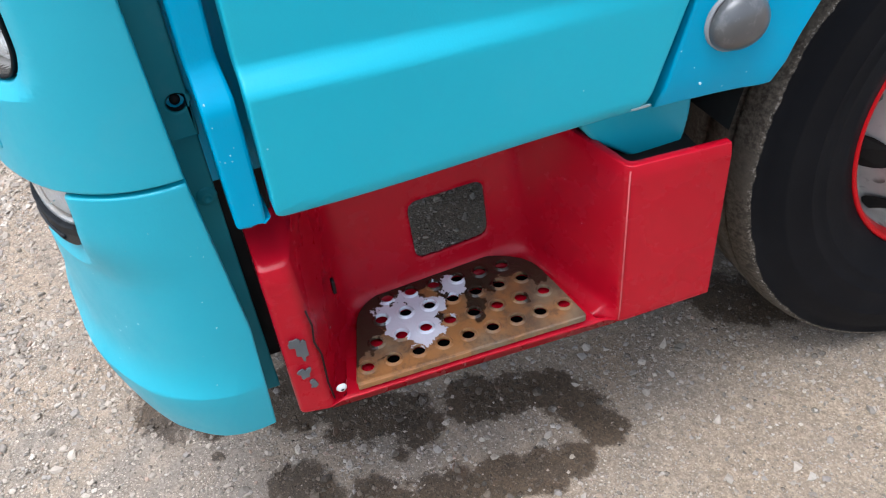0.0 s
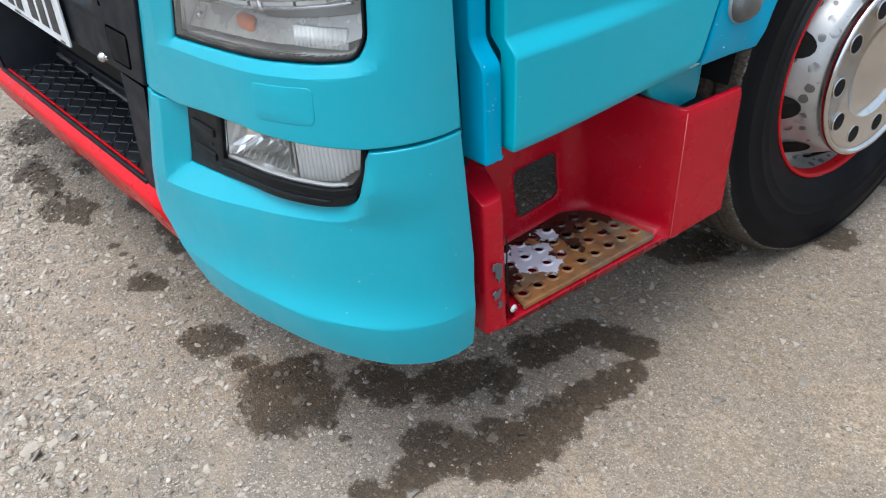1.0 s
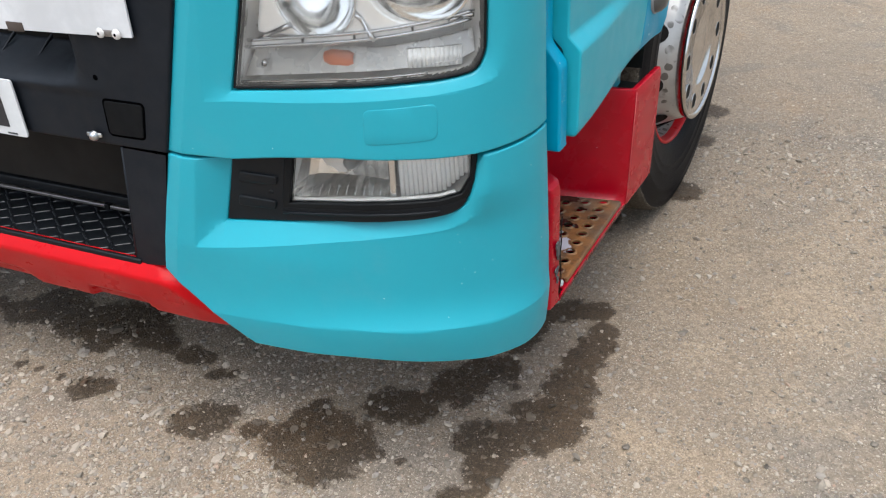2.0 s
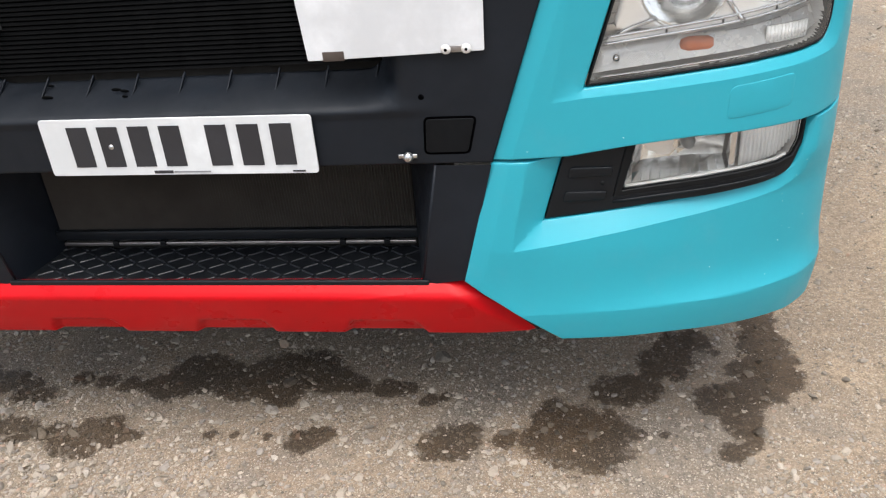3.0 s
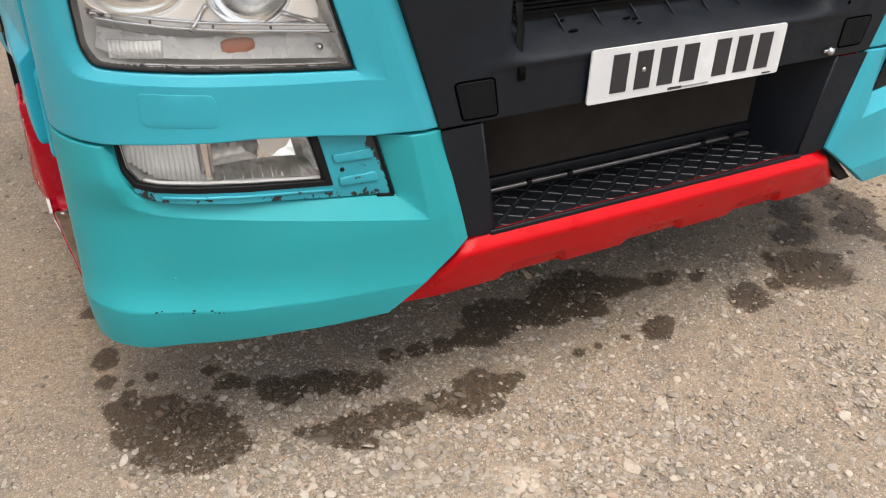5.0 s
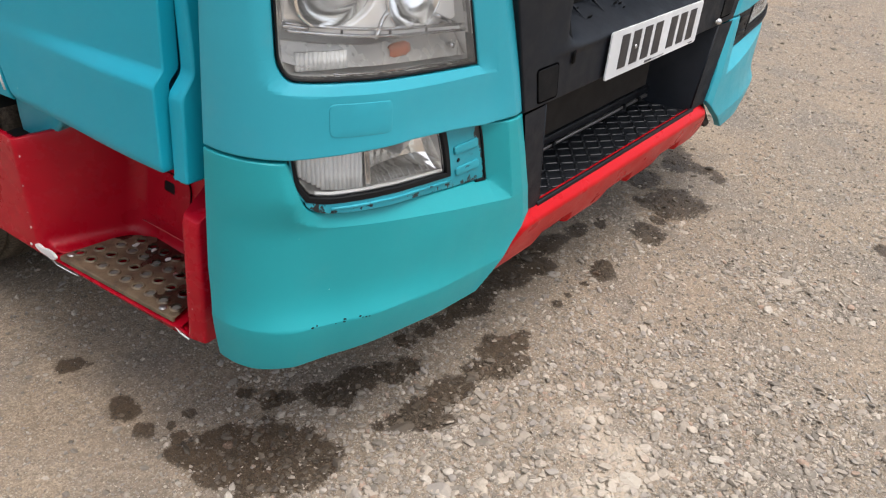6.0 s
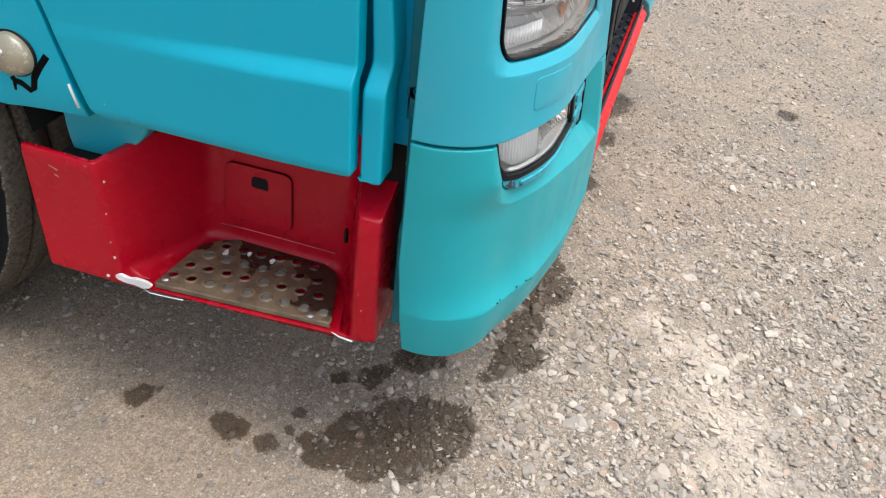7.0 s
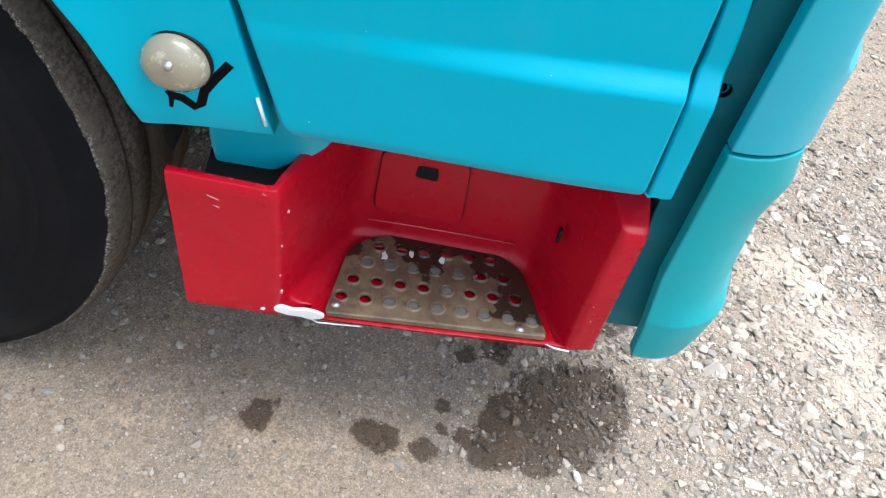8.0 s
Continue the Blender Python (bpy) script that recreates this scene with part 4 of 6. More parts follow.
sill_bm = facing(sheet([(0.760, 0.848), (0.95, 0.871), (1.05, 0.880), (1.13, 0.886), (1.165, 0.896), (1.168, 0.925), (1.0, 0.906), (0.778, 0.896)], [], lambda u, v, w: lamp_point(u, v, 0.026 + 0.5 * max(0.0, v - 0.834 - 0.12 * (u - 0.748)) + w), 0.001, 0.003, 0.02, 0.012), Vector((0.5, -1, 0.5)))
screw_bm = lathe([(-0.004, 0.0), (-0.004, 0.005), (0.0, 0.006), (0.004, 0.006)], lambda a, u, w: lamp_point(0.80, 0.872, 0.034) + Vector((u, a, w)), 14)
amber_bm = lathe([(-0.018, 0.0), (-0.016, 0.008), (-0.008, 0.012), (0.012, 0.012), (0.018, 0.008)], lambda a, u, w: lamp_point(0.928, 0.8865, 0.044) + Vector((a * 1.5, u * 0.7, w * 1.15)), 18)
flute_bm = bmesh.new()
for k in range(12):
    s0 = 1.055 + k * 0.0075
    tube([lamp_point(s0, 0.880, 0.034), lamp_point(s0 + 0.001, 0.908, 0.034)], 0.0040, 8, flute_bm)
fins_bm = bmesh.new()
for k in range(4):
    z0 = 0.925 + 0.018 * k
    tube([lamp_point(inner_edge(0.9) + 0.135 + 0.006 * k, z0, 0.05), lamp_point(inner_edge(0.9) + 0.165 + 0.006 * k, z0 + 0.002, 0.05)], 0.0016, 6, fins_bm)
trim_bm = tube([lamp_point(p[0] + (q[0] - p[0]) * t / 6, p[1] + (q[1] - p[1]) * t / 6, 0.0135) for p, q in segments(inset(HEAD, 0.0135)[:5]) for t in range(6)], 0.0020, 6)

# fog lamp: surround with two ribs, clear cover, reflector, fluted corner
fog_body = inset(FOG + [(1.160, 0.80), (0.745, 0.80)], 0.002)
FOG_LENS = [(0.813, 0.6370), (0.90, 0.6495), (0.98, 0.6605), (1.045, 0.6660), (1.09, 0.6685), (1.125, 0.6755), (1.142, 0.698), (1.152, 0.775), (0.847, 0.775)]
FOG_RIM = [(0.797, 0.6245), (0.90, 0.6380), (0.985, 0.6490), (1.05, 0.6545), (1.10, 0.6580), (1.132, 0.6665), (1.149, 0.694), (1.1565, 0.79), (0.834, 0.79)]
surround_bm = facing(sheet(fog_body, [FOG_RIM], head_place(0.019), 0.002, 0.03, 0.02, 0.02), Vector((0.5, -1, 0)))
fog_rim_bm = bmesh.new()
rim_rows = []
for (p, p2), (q, q2) in zip(segments(FOG_RIM + FOG_RIM[:1]), segments(FOG_LENS + FOG_LENS[:1])):
    for t in range(5):
        a, b = Vector(p).lerp(Vector(p2), t / 5), Vector(q).lerp(Vector(q2), t / 5)
        rim_rows.append([fog_rim_bm.verts.new(lamp_point(c.x, c.y, deep)) for c, deep in ((a, 0.030), (a, 0.0185), (a.lerp(b, 0.12), 0.0170), (a.lerp(b, 0.88), 0.0170), (b, 0.0185), (b, 0.036))])
for a, b in segments(rim_rows + rim_rows[:1]):
    for k in range(5):
        fog_rim_bm.faces.new((a[k], b[k], b[k + 1], a[k + 1]))
facing(fog_rim_bm, Vector((0.5, -1, 0)))
ribs_bm = bmesh.new()
for z0, s0 in ((0.678, 0.722), (0.631, 0.712)):
    prism(rounded([(s0 - 0.004, z0 - 0.014), (s0 + 0.072, z0 - 0.011), (s0 + 0.076, z0 + 0.006), (s0, z0 + 0.006)], 0.006), lambda u, v, d: head_place(0.0150 + d)(u, v, 0), 0.010, 0.0025, 3, ribs_bm)
hole_bm = lathe([(0.0, 0.0), (0.0, 0.004), (0.003, 0.005)], lambda a, u, w: head_place(0.0178 + a)(0.779 + u, 0.652 + w, 0), 12)
ridge_bm = tube([head_place(0.0185)(p[0] + (q[0] - p[0]) * t / 4, p[1] + (q[1] - p[1]) * t / 4 - 0.009, 0) for p, q in segments(FOG_RIM[:5]) for t in range(4)], 0.0028, 8)
fog_cover_bm = facing(sheet(inset(FOG_LENS, 0.001), [], head_place(0.0225), 0.001, 0.003, 0.02, 0.02), Vector((0.5, -1, 0)))
fog_bowl_bm = facing(sheet(inset(FOG_LENS, 0.0015), [], lambda s, z, d: head_place(0.072 - d)(s, z, 0), 0.002, 0.045, 0.03, 0.03), Vector((0.5, -1, 0)))
fog_shell_bm = bmesh.new()
rows = []
for i in range(15):
    row = []
    for j in range(9):
        u, v = i / 14, j / 8
        s0 = 0.816 + 0.180 * u + 0.02 * v * (1 - u)
        z0 = 0.644 + 0.012 * u + (0.114 - 0.005 * u) * v
        bowl = 0.028 + (0.030 * ramp(0.0, 0.24, v) + 0.014 * (1 - (2 * u - 1) ** 2)) * smooth(0.0, 0.10, u) - 0.020 * (2 * smooth(0.30, 0.62, u) - 1) * ramp(0.24, 1.0, v) + (0.0010 if i % 2 else 0.0) * ramp(0.12, 0.3, v)
        row.append(fog_shell_bm.verts.new(lamp_point(s0, z0, bowl)))
    rows.append(row)
for i in range(14):
    for j in range(8):
        fog_shell_bm.faces.new((rows[i][j], rows[i + 1][j], rows[i + 1][j + 1], rows[i][j + 1]))
facing(fog_shell_bm, Vector((0, -1, 0)))
fog_lines_bm = bmesh.new()
for k in range(9):
    tube([lamp_point(0.845 + 0.017 * k, 0.647 + 0.0022 * k, 0.034), lamp_point(0.848 + 0.0165 * k, 0.664 + 0.0018 * k, 0.046)], 0.0008, 6, fog_lines_bm)
fog_trim_bm = tube([lamp_point(p[0] + (q[0] - p[0]) * t / 5, p[1] + (q[1] - p[1]) * t / 5, 0.0265) for p, q in segments(inset(FOG_LENS, 0.0042)[:6]) for t in range(5)], 0.0030, 8)
divider_bm = prism([(1.0, 0.658), (1.012, 0.660), (1.016, 0.768), (1.002, 0.768)], lambda u, v, d: head_place(0.032 + d)(u, v, 0), 0.035, 0.002)
fog_flute_bm = bmesh.new()
for k in range(15):
    s0 = 1.024 + k * 0.0082
    tube([lamp_point(s0, 0.668 + 0.0012 * k + 0.02 * ramp(9, 14, k), 0.034), lamp_point(s0, 0.770, 0.032)], 0.0042, 8, fog_flute_bm)
fog_bulb_bm = lathe([(-0.02, 0.0), (-0.018, 0.010), (-0.008, 0.013), (0.02, 0.013)], lambda a, u, w: lamp_point(0.925, 0.715, 0.055) + Vector((u, a, w)), 16)

for flip in (False, True):
    side = (lambda b: offside_fit(mirrored(b))) if flip else (lambda b: b)
    upper = part("corner_panel", side(upper_bm), turquoise, truck, "turquoise upper bumper corner round the head lamp", weighted=True)
    part("washer_cover", side(wash_bm), turquoise, upper)
    lower = part("bumper_corner", side(lower_bm), teal if flip else turquoise, truck, "teal lower bumper corner with chips along its lip" if flip else "turquoise lower bumper corner with a dusty, scuffed skirt", weighted=True)
    lamp = part("head_lamp", side(bowl_bm), lamp_silver, truck, "clear-covered head lamp with two reflectors", weighted=True)
    part("gasket", side(gasket_bm), rubber_black, lamp)
    lens = part("lens", side(cover_bm), lens_clear, lamp, "clear plastic lens")
    lens.visible_shadow = False
    part("reflector", side(reflect_bm), reflector_mat, lamp)
    part("reflector", side(reflect2_bm), reflector_mat, lamp)
    part("bulb", side(bulb_bm), bezel_grey, lamp)
    part("chrome_bar", side(bar_bm), chrome, lamp, "double chrome strip")
    part("bar_face", side(bar_face_bm), lamp_white, lamp, "bright silver strip between the chrome edges")
    for tick_bm in tick_bms:
        part("notch", side(tick_bm), rubber_black, lamp)
    part("lower_shelf", side(sill_bm), lamp_smoke, lamp, "smoky grey shelf")
    part("screw", side(screw_bm), chrome, lamp)
    part("indicator_bulb", side(amber_bm), amber, lamp, "amber indicator bulb")
    part("bezel", side(bezel_bm), lamp_silver, lamp, "silver bezel round the reflectors", weighted=True)
    for flare_bm in flares:
        part("flare", side(flare_bm), chrome, lamp)
    part("fluted_reflector", side(flute_bm), lamp_white, lamp)
    part("fin", side(fins_bm), chrome, lamp)
    part("lower_trim", side(trim_bm), chrome, lamp)
    fog = part("fog_lamp", side(fog_bowl_bm), lamp_silver, truck, "clear fog and cornering lamp in the bumper", weighted=True)
    fog_lens = part("lens", side(fog_cover_bm), fog_clear, fog, "clear lens")
    fog_lens.visible_shadow = False
    part("reflector", side(fog_shell_bm), fog_reflector, fog, "faceted mirror reflector", smooth=False)
    part("bulb", side(fog_bulb_bm), bezel_grey, fog)
    part("lens_rib", side(fog_lines_bm), reflector_mat, fog)
    part("lower_trim", side(fog_trim_bm), lamp_white, fog, "bright silver edge of the reflector")
    part("divider", side(divider_bm), chrome, fog, smooth=False)
    part("fluted_reflector", side(fog_flute_bm), lamp_white, fog, "fluted mirror")
    around = part("fog_lamp_surround", side(surround_bm), chipped() if flip else black_plastic, truck, "turquoise lamp surround chipped back to black plastic" if flip else "black plastic lamp surround with two ribs", weighted=True)
    part("rib", side(ribs_bm), around.data.materials[0], around)
    part("lower_ridge", side(ridge_bm), around.data.materials[0], around)
    part("lens_rim", side(fog_rim_bm), rubber_black, around, "black rim round the lens", smooth=False)
    part("hole", side(hole_bm), rubber_black, around)
    if flip:
        wear = tube([lamp_point(0.7140 + 0.0005 * math.sin(k * 2.3) - 0.036 * k / 20, 0.706 - 0.125 * k / 20, 0.0178) for k in range(21)] + [lamp_point(0.681 + 0.006 * k, 0.5825 + 0.0009 * k, 0.0178) for k in range(1, 6)], 0.0034, 6, None, 0.6, (0, -1, 0))
        part("worn_rim", side(wear), rubber_black, around, "black plastic showing along the rim")


# ---------------------------------------------------------------- black middle of the front
def flat_front(height):
    return lambda x, z, d: Vector((x + MID, -0.204 - height(x, z) + d, z))


def mask_height(x, z):
    a = abs(x)
    shelf = -0.100 * smooth(0.806, 0.862, z) * (1 - smooth(0.345, 0.44, a))
    turn = -0.05 * (1 - smooth(0.365, 0.43, a)) * smooth(0.83, 0.875, z)
    rim = 0.004 * smooth(0.792, 0.806, z) * (1 - smooth(0.40, 0.52, a)) * (1 - smooth(0.806, 0.83, z))
    return shelf + turn + rim - 0.004


GAP = 0.004
LESS = 0.013  # the offside edge lies nearer the middle
mask_line = [(-inner_edge(0.706) + LESS + GAP, 0.704), (inner_edge(0.706) - GAP, 0.704), (inner_edge(0.95) - GAP, 0.95), (inner_edge(1.22) - GAP, 1.22), (0.42, 1.22), (0.385, 1.0), (0.368, 0.90)]
mask_line += [(0.355, 0.868), (0.33, 0.8625), (-0.33, 0.8625), (-0.355, 0.868), (-0.368, 0.90), (-0.385, 1.0), (-0.42, 1.22), (-inner_edge(1.22) + LESS + GAP, 1.22), (-inner_edge(0.95) + LESS + GAP, 0.95)]
mask = part("front_panel", facing(sheet(mask_line, [], flat_front(mask_height), 0.004, 0.060, 0.012, 0.007), Vector((0, -1, 0))), grey_plastic, truck, "charcoal plastic front panel with a ribbed shelf", weighted=True)
for k in range(9):
    gx0 = MID - 0.365 + 0.0925 * k
    pts = [(-0.150, 0.833), (-0.106, 0.853), (-0.104, 0.862), (-0.110, 0.860)]
    part("shelf_rib", prism(pts, lambda u, v, d: Vector((gx0 + d, u, v)), 0.004, 0.0015), grey_plastic, mask)
for pts in ([(0.473, 0.727), (0.547, 0.727), (0.562, 0.789), (0.477, 0.789)], [(-0.515, 0.716), (-0.443, 0.715), (-0.455, 0.786), (-0.534, 0.786)]):
    pts = rounded(pts, 0.007)
    part("cover_groove", prism(inset(pts, -0.0042), lambda u, v, d: Vector((u, -0.2006 + d, v)), 0.004), groove_black, mask, smooth=False)
    part("towing_cover", prism(pts, lambda u, v, d: Vector((u, -0.2020 + d, v)), 0.006, 0.0012), cover_black, mask, "square black blanking cover", smooth=False)
eye = box(0.423, 0.457, -0.2085, -0.2045, 0.7195, 0.7275, 0.0018)
lathe([(-0.010, 0.0), (-0.009, 0.005), (-0.005, 0.0085), (0.0, 0.0095)], lambda a, u, w: Vector((0.441 + u, -0.2075 + a, 0.7225 + w)), 14, eye)
part("eye_bolt", eye, zinc, mask, "shiny zinc bolt on a small strap")
part("hole", lathe([(-0.001, 0.0), (-0.001, 0.005), (0.002, 0.006)], lambda a, u, w: Vector((0.473 + u, -0.2035 + a + mask_height(0.467, 0.829) * -1.0, 0.829 + w)), 12), groove_black, mask)
# latch and drips in the upper opening
latch = box(-0.346, -0.330, -0.118, -0.098, 0.955, 0.995, 0.003)
part("latch", latch, bare_grey, mask, "small steel latch")
for sx, sy, sz, sr in ((-0.255, -0.152, 0.838, 0.008), (-0.118, -0.142, 0.845, 0.007), (-0.100, -0.146, 0.843, 0.006), (-0.096, -0.156, 0.836, 0.004), (-0.262, -0.120, 0.850, 0.005)):
    drips = lathe([(-0.003, 0.0), (-0.001, sr * 0.7), (0.002, sr)], lambda a, u, w: Vector((sx + MID + u * 1.5, sy + a * 0.8, sz + w * 0.5 - a * 0.8)), 12)
    part("oil_drop", drips, oil_black, mask, "dark oily drop")
smear = bmesh.new()
smear_pts = [(-0.383, -0.150, 0.905), (-0.385, -0.158, 0.880), (-0.388, -0.170, 0.858), (-0.398, -0.182, 0.838), (-0.404, -0.196, 0.815), (-0.402, -0.2050, 0.80), (-0.401, -0.2052, 0.775)]
tube([(x + MID, y + 0.0015, z) for x, y, z in smear_pts], 0.0085, 8, smear, 0.18, (0, -1, 0.5))
part("oil_run", smear, oil_black, mask, "dark oily run down the panel")

# ribbed panel in the upper opening
grille = part("grille_panel", box(-0.42 + MID, 0.42 + MID, -0.094, -0.085, 0.845, 1.22), cavity, truck, "dark ribbed panel behind the front opening", smooth=False)
slat_bm = prism([(-0.103, -0.0025), (-0.094, -0.0035), (-0.094, 0.0035), (-0.100, 0.0025)], lambda u, v, d: Vector((-0.40 + MID + d, u, v)), 0.80)
slat_me = bpy.data.meshes.new("slat")
slat_bm.to_mesh(slat_me)
slat_me.materials.append(slat_mat)
for k in range(36):
    slat = new("slat", slat_me)
    slat.location.z = 0.868 + 0.0088 * k
    slat.parent = grille

# white panel with its bracket and screws
sign = part("white_panel", prism(rounded([(0.288, 0.902), (0.587, 0.908), (0.596, 1.20), (0.268, 1.20)], 0.003), lambda u, v, d: Vector((u, -0.2095 + d, v)), 0.004, 0.0008), white_panel_mat, truck, "blank white panel screwed to the grille", smooth=False)
part("bracket", box(0.315, 0.352, -0.2115, -0.2095, 0.901, 0.917, 0.0006), rust_bracket, sign, "rusty steel bracket")
part("bracket", box(0.522, 0.562, -0.2115, -0.2095, 0.9075, 0.9185, 0.0006), dull_steel, sign, "small steel bracket")
for sx in (0.524, 0.558):
    part("screw", lathe([(-0.004, 0.0), (-0.004, 0.003), (-0.003, 0.0075), (0.0, 0.0085)], lambda a, u, w: Vector((sx + u, -0.2115 + a, 0.913 + w)), 16), bare_white, sign, "white capped screw")
    part("screw_socket", lathe([(-0.0008, 0.0), (-0.0008, 0.0026)], lambda a, u, w: Vector((sx + u, -0.2152 + a, 0.913 + w)), 10), groove_black, sign, smooth=False)

# number plate with plain bars for its writing
plate_m = Matrix.Translation((0.016, -0.2085, 0.7555)) @ Matrix.Rotation(radians(0.55), 4, "Y")
plate = part("number_plate", prism(rounded([(-0.26, -0.0555), (0.26, -0.0555), (0.26, 0.0555), (-0.26, 0.0555)], 0.007), lambda u, v, d: plate_m @ Vector((u, -0.003 + d, v)), 0.004, 0.0006), plate_white, truck, "white number plate with dark bars", smooth=False)
for cx in (-0.187, -0.127, -0.067, -0.007, 0.081, 0.141, 0.202):
    part("bar", prism([(cx - 0.020, -0.038), (cx + 0.020, -0.038), (cx + 0.020, 0.041), (cx - 0.020, 0.041)], lambda u, v, d: plate_m @ Vector((u, -0.0042 + d, v)), 0.001), plate_dark, plate, smooth=False)
part("bar", prism([(-0.055, -0.052), (-0.018, -0.052), (-0.018, -0.0465), (-0.055, -0.0465)], lambda u, v, d: plate_m @ Vector((u, -0.0042 + d, v)), 0.001), plate_dark, plate, "small dark bar", smooth=False)
part("bar", prism([(-0.016, -0.051), (0.055, -0.051), (0.055, -0.048), (-0.016, -0.048)], lambda u, v, d: plate_m @ Vector((u, -0.0042 + d, v)), 0.001), tape_grey, plate, "small grey bar", smooth=False)
part("bar", prism([(0.212, -0.052), (0.236, -0.052), (0.236, -0.049), (0.212, -0.049)], lambda u, v, d: plate_m @ Vector((u, -0.0042 + d, v)), 0.001), plate_dark, plate, "small dark bar", smooth=False)
part("screw", lathe([(-0.002, 0.0), (-0.002, 0.004), (0.0, 0.005)], lambda a, u, w: plate_m @ Vector((-0.127 + u, -0.0045 + a, 0.002 + w)), 12), zinc, plate)

# lower opening: cheeks, radiator core, rail, chequered step
for flip in (False, True):
    A = [Vector((x + MID, y, z)) for x, y, z in ((inner_edge(0.70) - GAP - LESS * flip, -0.201, 0.701), (inner_edge(0.463) - GAP - LESS * flip, -0.199, 0.462), (0.430, -0.192, 0.446), (0.478, -0.198, 0.701), (0.404, -0.043, 0.701), (0.400, -0.043, 0.446))]
    cheek = None
    for name, corners in (("recess_cheek", (A[0], A[1], A[2], A[3])), ("cheek_return", (A[3], A[2], A[5], A[4]))):
        bm = bmesh.new()
        grid = [[bm.verts.new(corners[0].lerp(corners[1], v / 8).lerp(corners[3].lerp(corners[2], v / 8), u / 8)) for v in range(9)] for u in range(9)]
        for u in range(8):
            for v in range(8):
                bm.faces.new((grid[u][v], grid[u + 1][v], grid[u + 1][v + 1], grid[u][v + 1]))
        facing(bm, Vector((-0.5, -1, 0)))
        made = part(name, mirrored(bm) if flip else bm, grey_plastic, cheek or truck, "black plastic cheek beside the step recess" if cheek is None else "")
        cheek = cheek or made
    edge_bm = tube([A[3] + Vector((0.002, 0.0025, 0)), A[2] + Vector((0.002, 0.0025, 0))], 0.0035, 10)
    part("cheek_edge", mirrored(edge_bm) if flip else edge_bm, grey_plastic, cheek)
core_bm = bmesh.new()
n_fin = 130
cols = []
for k in range(n_fin * 2 + 1):
    x = -0.40 + 0.80 * k / (n_fin * 2) + MID
    y = -0.0495 if k % 2 else -0.0440
    cols.append((core_bm.verts.new((x, y, 0.49)), core_bm.verts.new((x, y, 0.72))))
for a, b in zip(cols, cols[1:]):
    core_bm.faces.new((a[0], b[0], b[1], a[1]))
core = part("radiator_core", facing(core_bm, Vector((0, -1, 0))), core_brown, truck, "dirty brown finned radiator core", smooth=False)
core["kind"] = "stuff"
part("beam_underside", box(-0.47 + MID, 0.47 + MID, -0.19, -0.035, 0.707, 0.715), cavity, truck, smooth=False)
part("recess_back", box(-0.47 + MID, 0.47 + MID, -0.0425, -0.025, 0.430, 0.725), cavity, truck, smooth=False)
rail = part("lower_rail", box(-0.405 + MID, 0.405 + MID, -0.060, -0.044, 0.478, 0.500, 0.003), black_plastic, truck)
strip = part("pale_strip", box(-0.39 + MID, 0.40 + MID, -0.062, -0.046, 0.4655, 0.4735, 0.0015), dull_steel, rail, "pale bare metal strip")
for cx in (-0.26, -0.15, 0.25, 0.345):
    part("clip", box(cx - 0.006, cx + 0.006, -0.066, -0.050, 0.466, 0.478, 0.001), rubber_black, rail, smooth=False)
step = part("front_step", box(-0.435 + MID, 0.435 + MID, -0.192, -0.020, 0.440, 0.4490, 0.0015), black_plastic, truck, "black plastic front step with raised chequer pattern")
chequer = bmesh.new()
for i in range(24):
    for j in range(6):
        cx, cy = MID - 0.39 + 0.034 * i, -0.176 + 0.026 * j
        a = 1 if (i + j) % 2 else -1
        c0, s0 = math.cos(0.58 * a), math.sin(0.58 * a)
        own = box(-0.0160, 0.0160, -0.0020, 0.0020, 0.448, 0.4520, 0.0012, 1)
        for v in own.verts:
            x, y = v.co.x, v.co.y
            v.co.x, v.co.y = cx + x * c0 - y * s0, cy + x * s0 + y * c0
        joined(chequer, own)
tread = part("chequer", chequer, chequer_mat, step, smooth=False)
tread["kind"] = "stuff"
lip = part("step_edge", box(-0.445 + MID, 0.445 + MID, -0.197, -0.188, 0.442, 0.4590, 0.0025), black_plastic, step)

# red lower bar with three scooped notches
NOTCHES = [(-0.392, -0.225), (-0.062, 0.111), (0.262, 0.432)]


def bar_height(x, z):
    out = lerp_table([(0.312, -0.036), (0.330, -0.026), (0.368, -0.010), (0.424, 0.010), (0.4295, 0.0105), (0.4345, 0.008), (0.4535, -0.012)], z)
    for a, b in NOTCHES:
        a, b = a - MID, b - MID
        lean = 0.018 * ramp(0.325, 0.356, z)
        m = ramp(a + lean, a + lean + 0.007, x) * ramp(b - lean, b - lean - 0.007, x) * ramp(0.362, 0.354, z)
        out -= 0.014 * m
    slant = abs(x) - (0.518 + (0.4535 - z) * 1.15)
    return out - 0.018 * ramp(-0.040, 0.0, slant) - 0.012 * ramp(0.54, 0.65, abs(x))


red_line = [(-0.500, 0.4535), (-0.646, 0.314), (0.660, 0.321), (0.519, 0.4535)]
bar_bm = facing(sheet(red_line, [], flat_front(bar_height), 0.003, 0.012, 0.006, 0.006), Vector((0, -1, 0)))
part("red_bar", bar_bm, bright_red, truck, "glossy bright red lower bumper bar with notches", weighted=True)
for flip in (False, True):
    bm = prism([(0.514, 0.458), (0.655, 0.335), (0.69, 0.338), (0.545, 0.468)], lambda u, v, d: Vector((u, -0.178 + d, v)), 0.07)
    part("end_bracket", mirrored(bm) if flip else bm, black_plastic, truck, smooth=False)

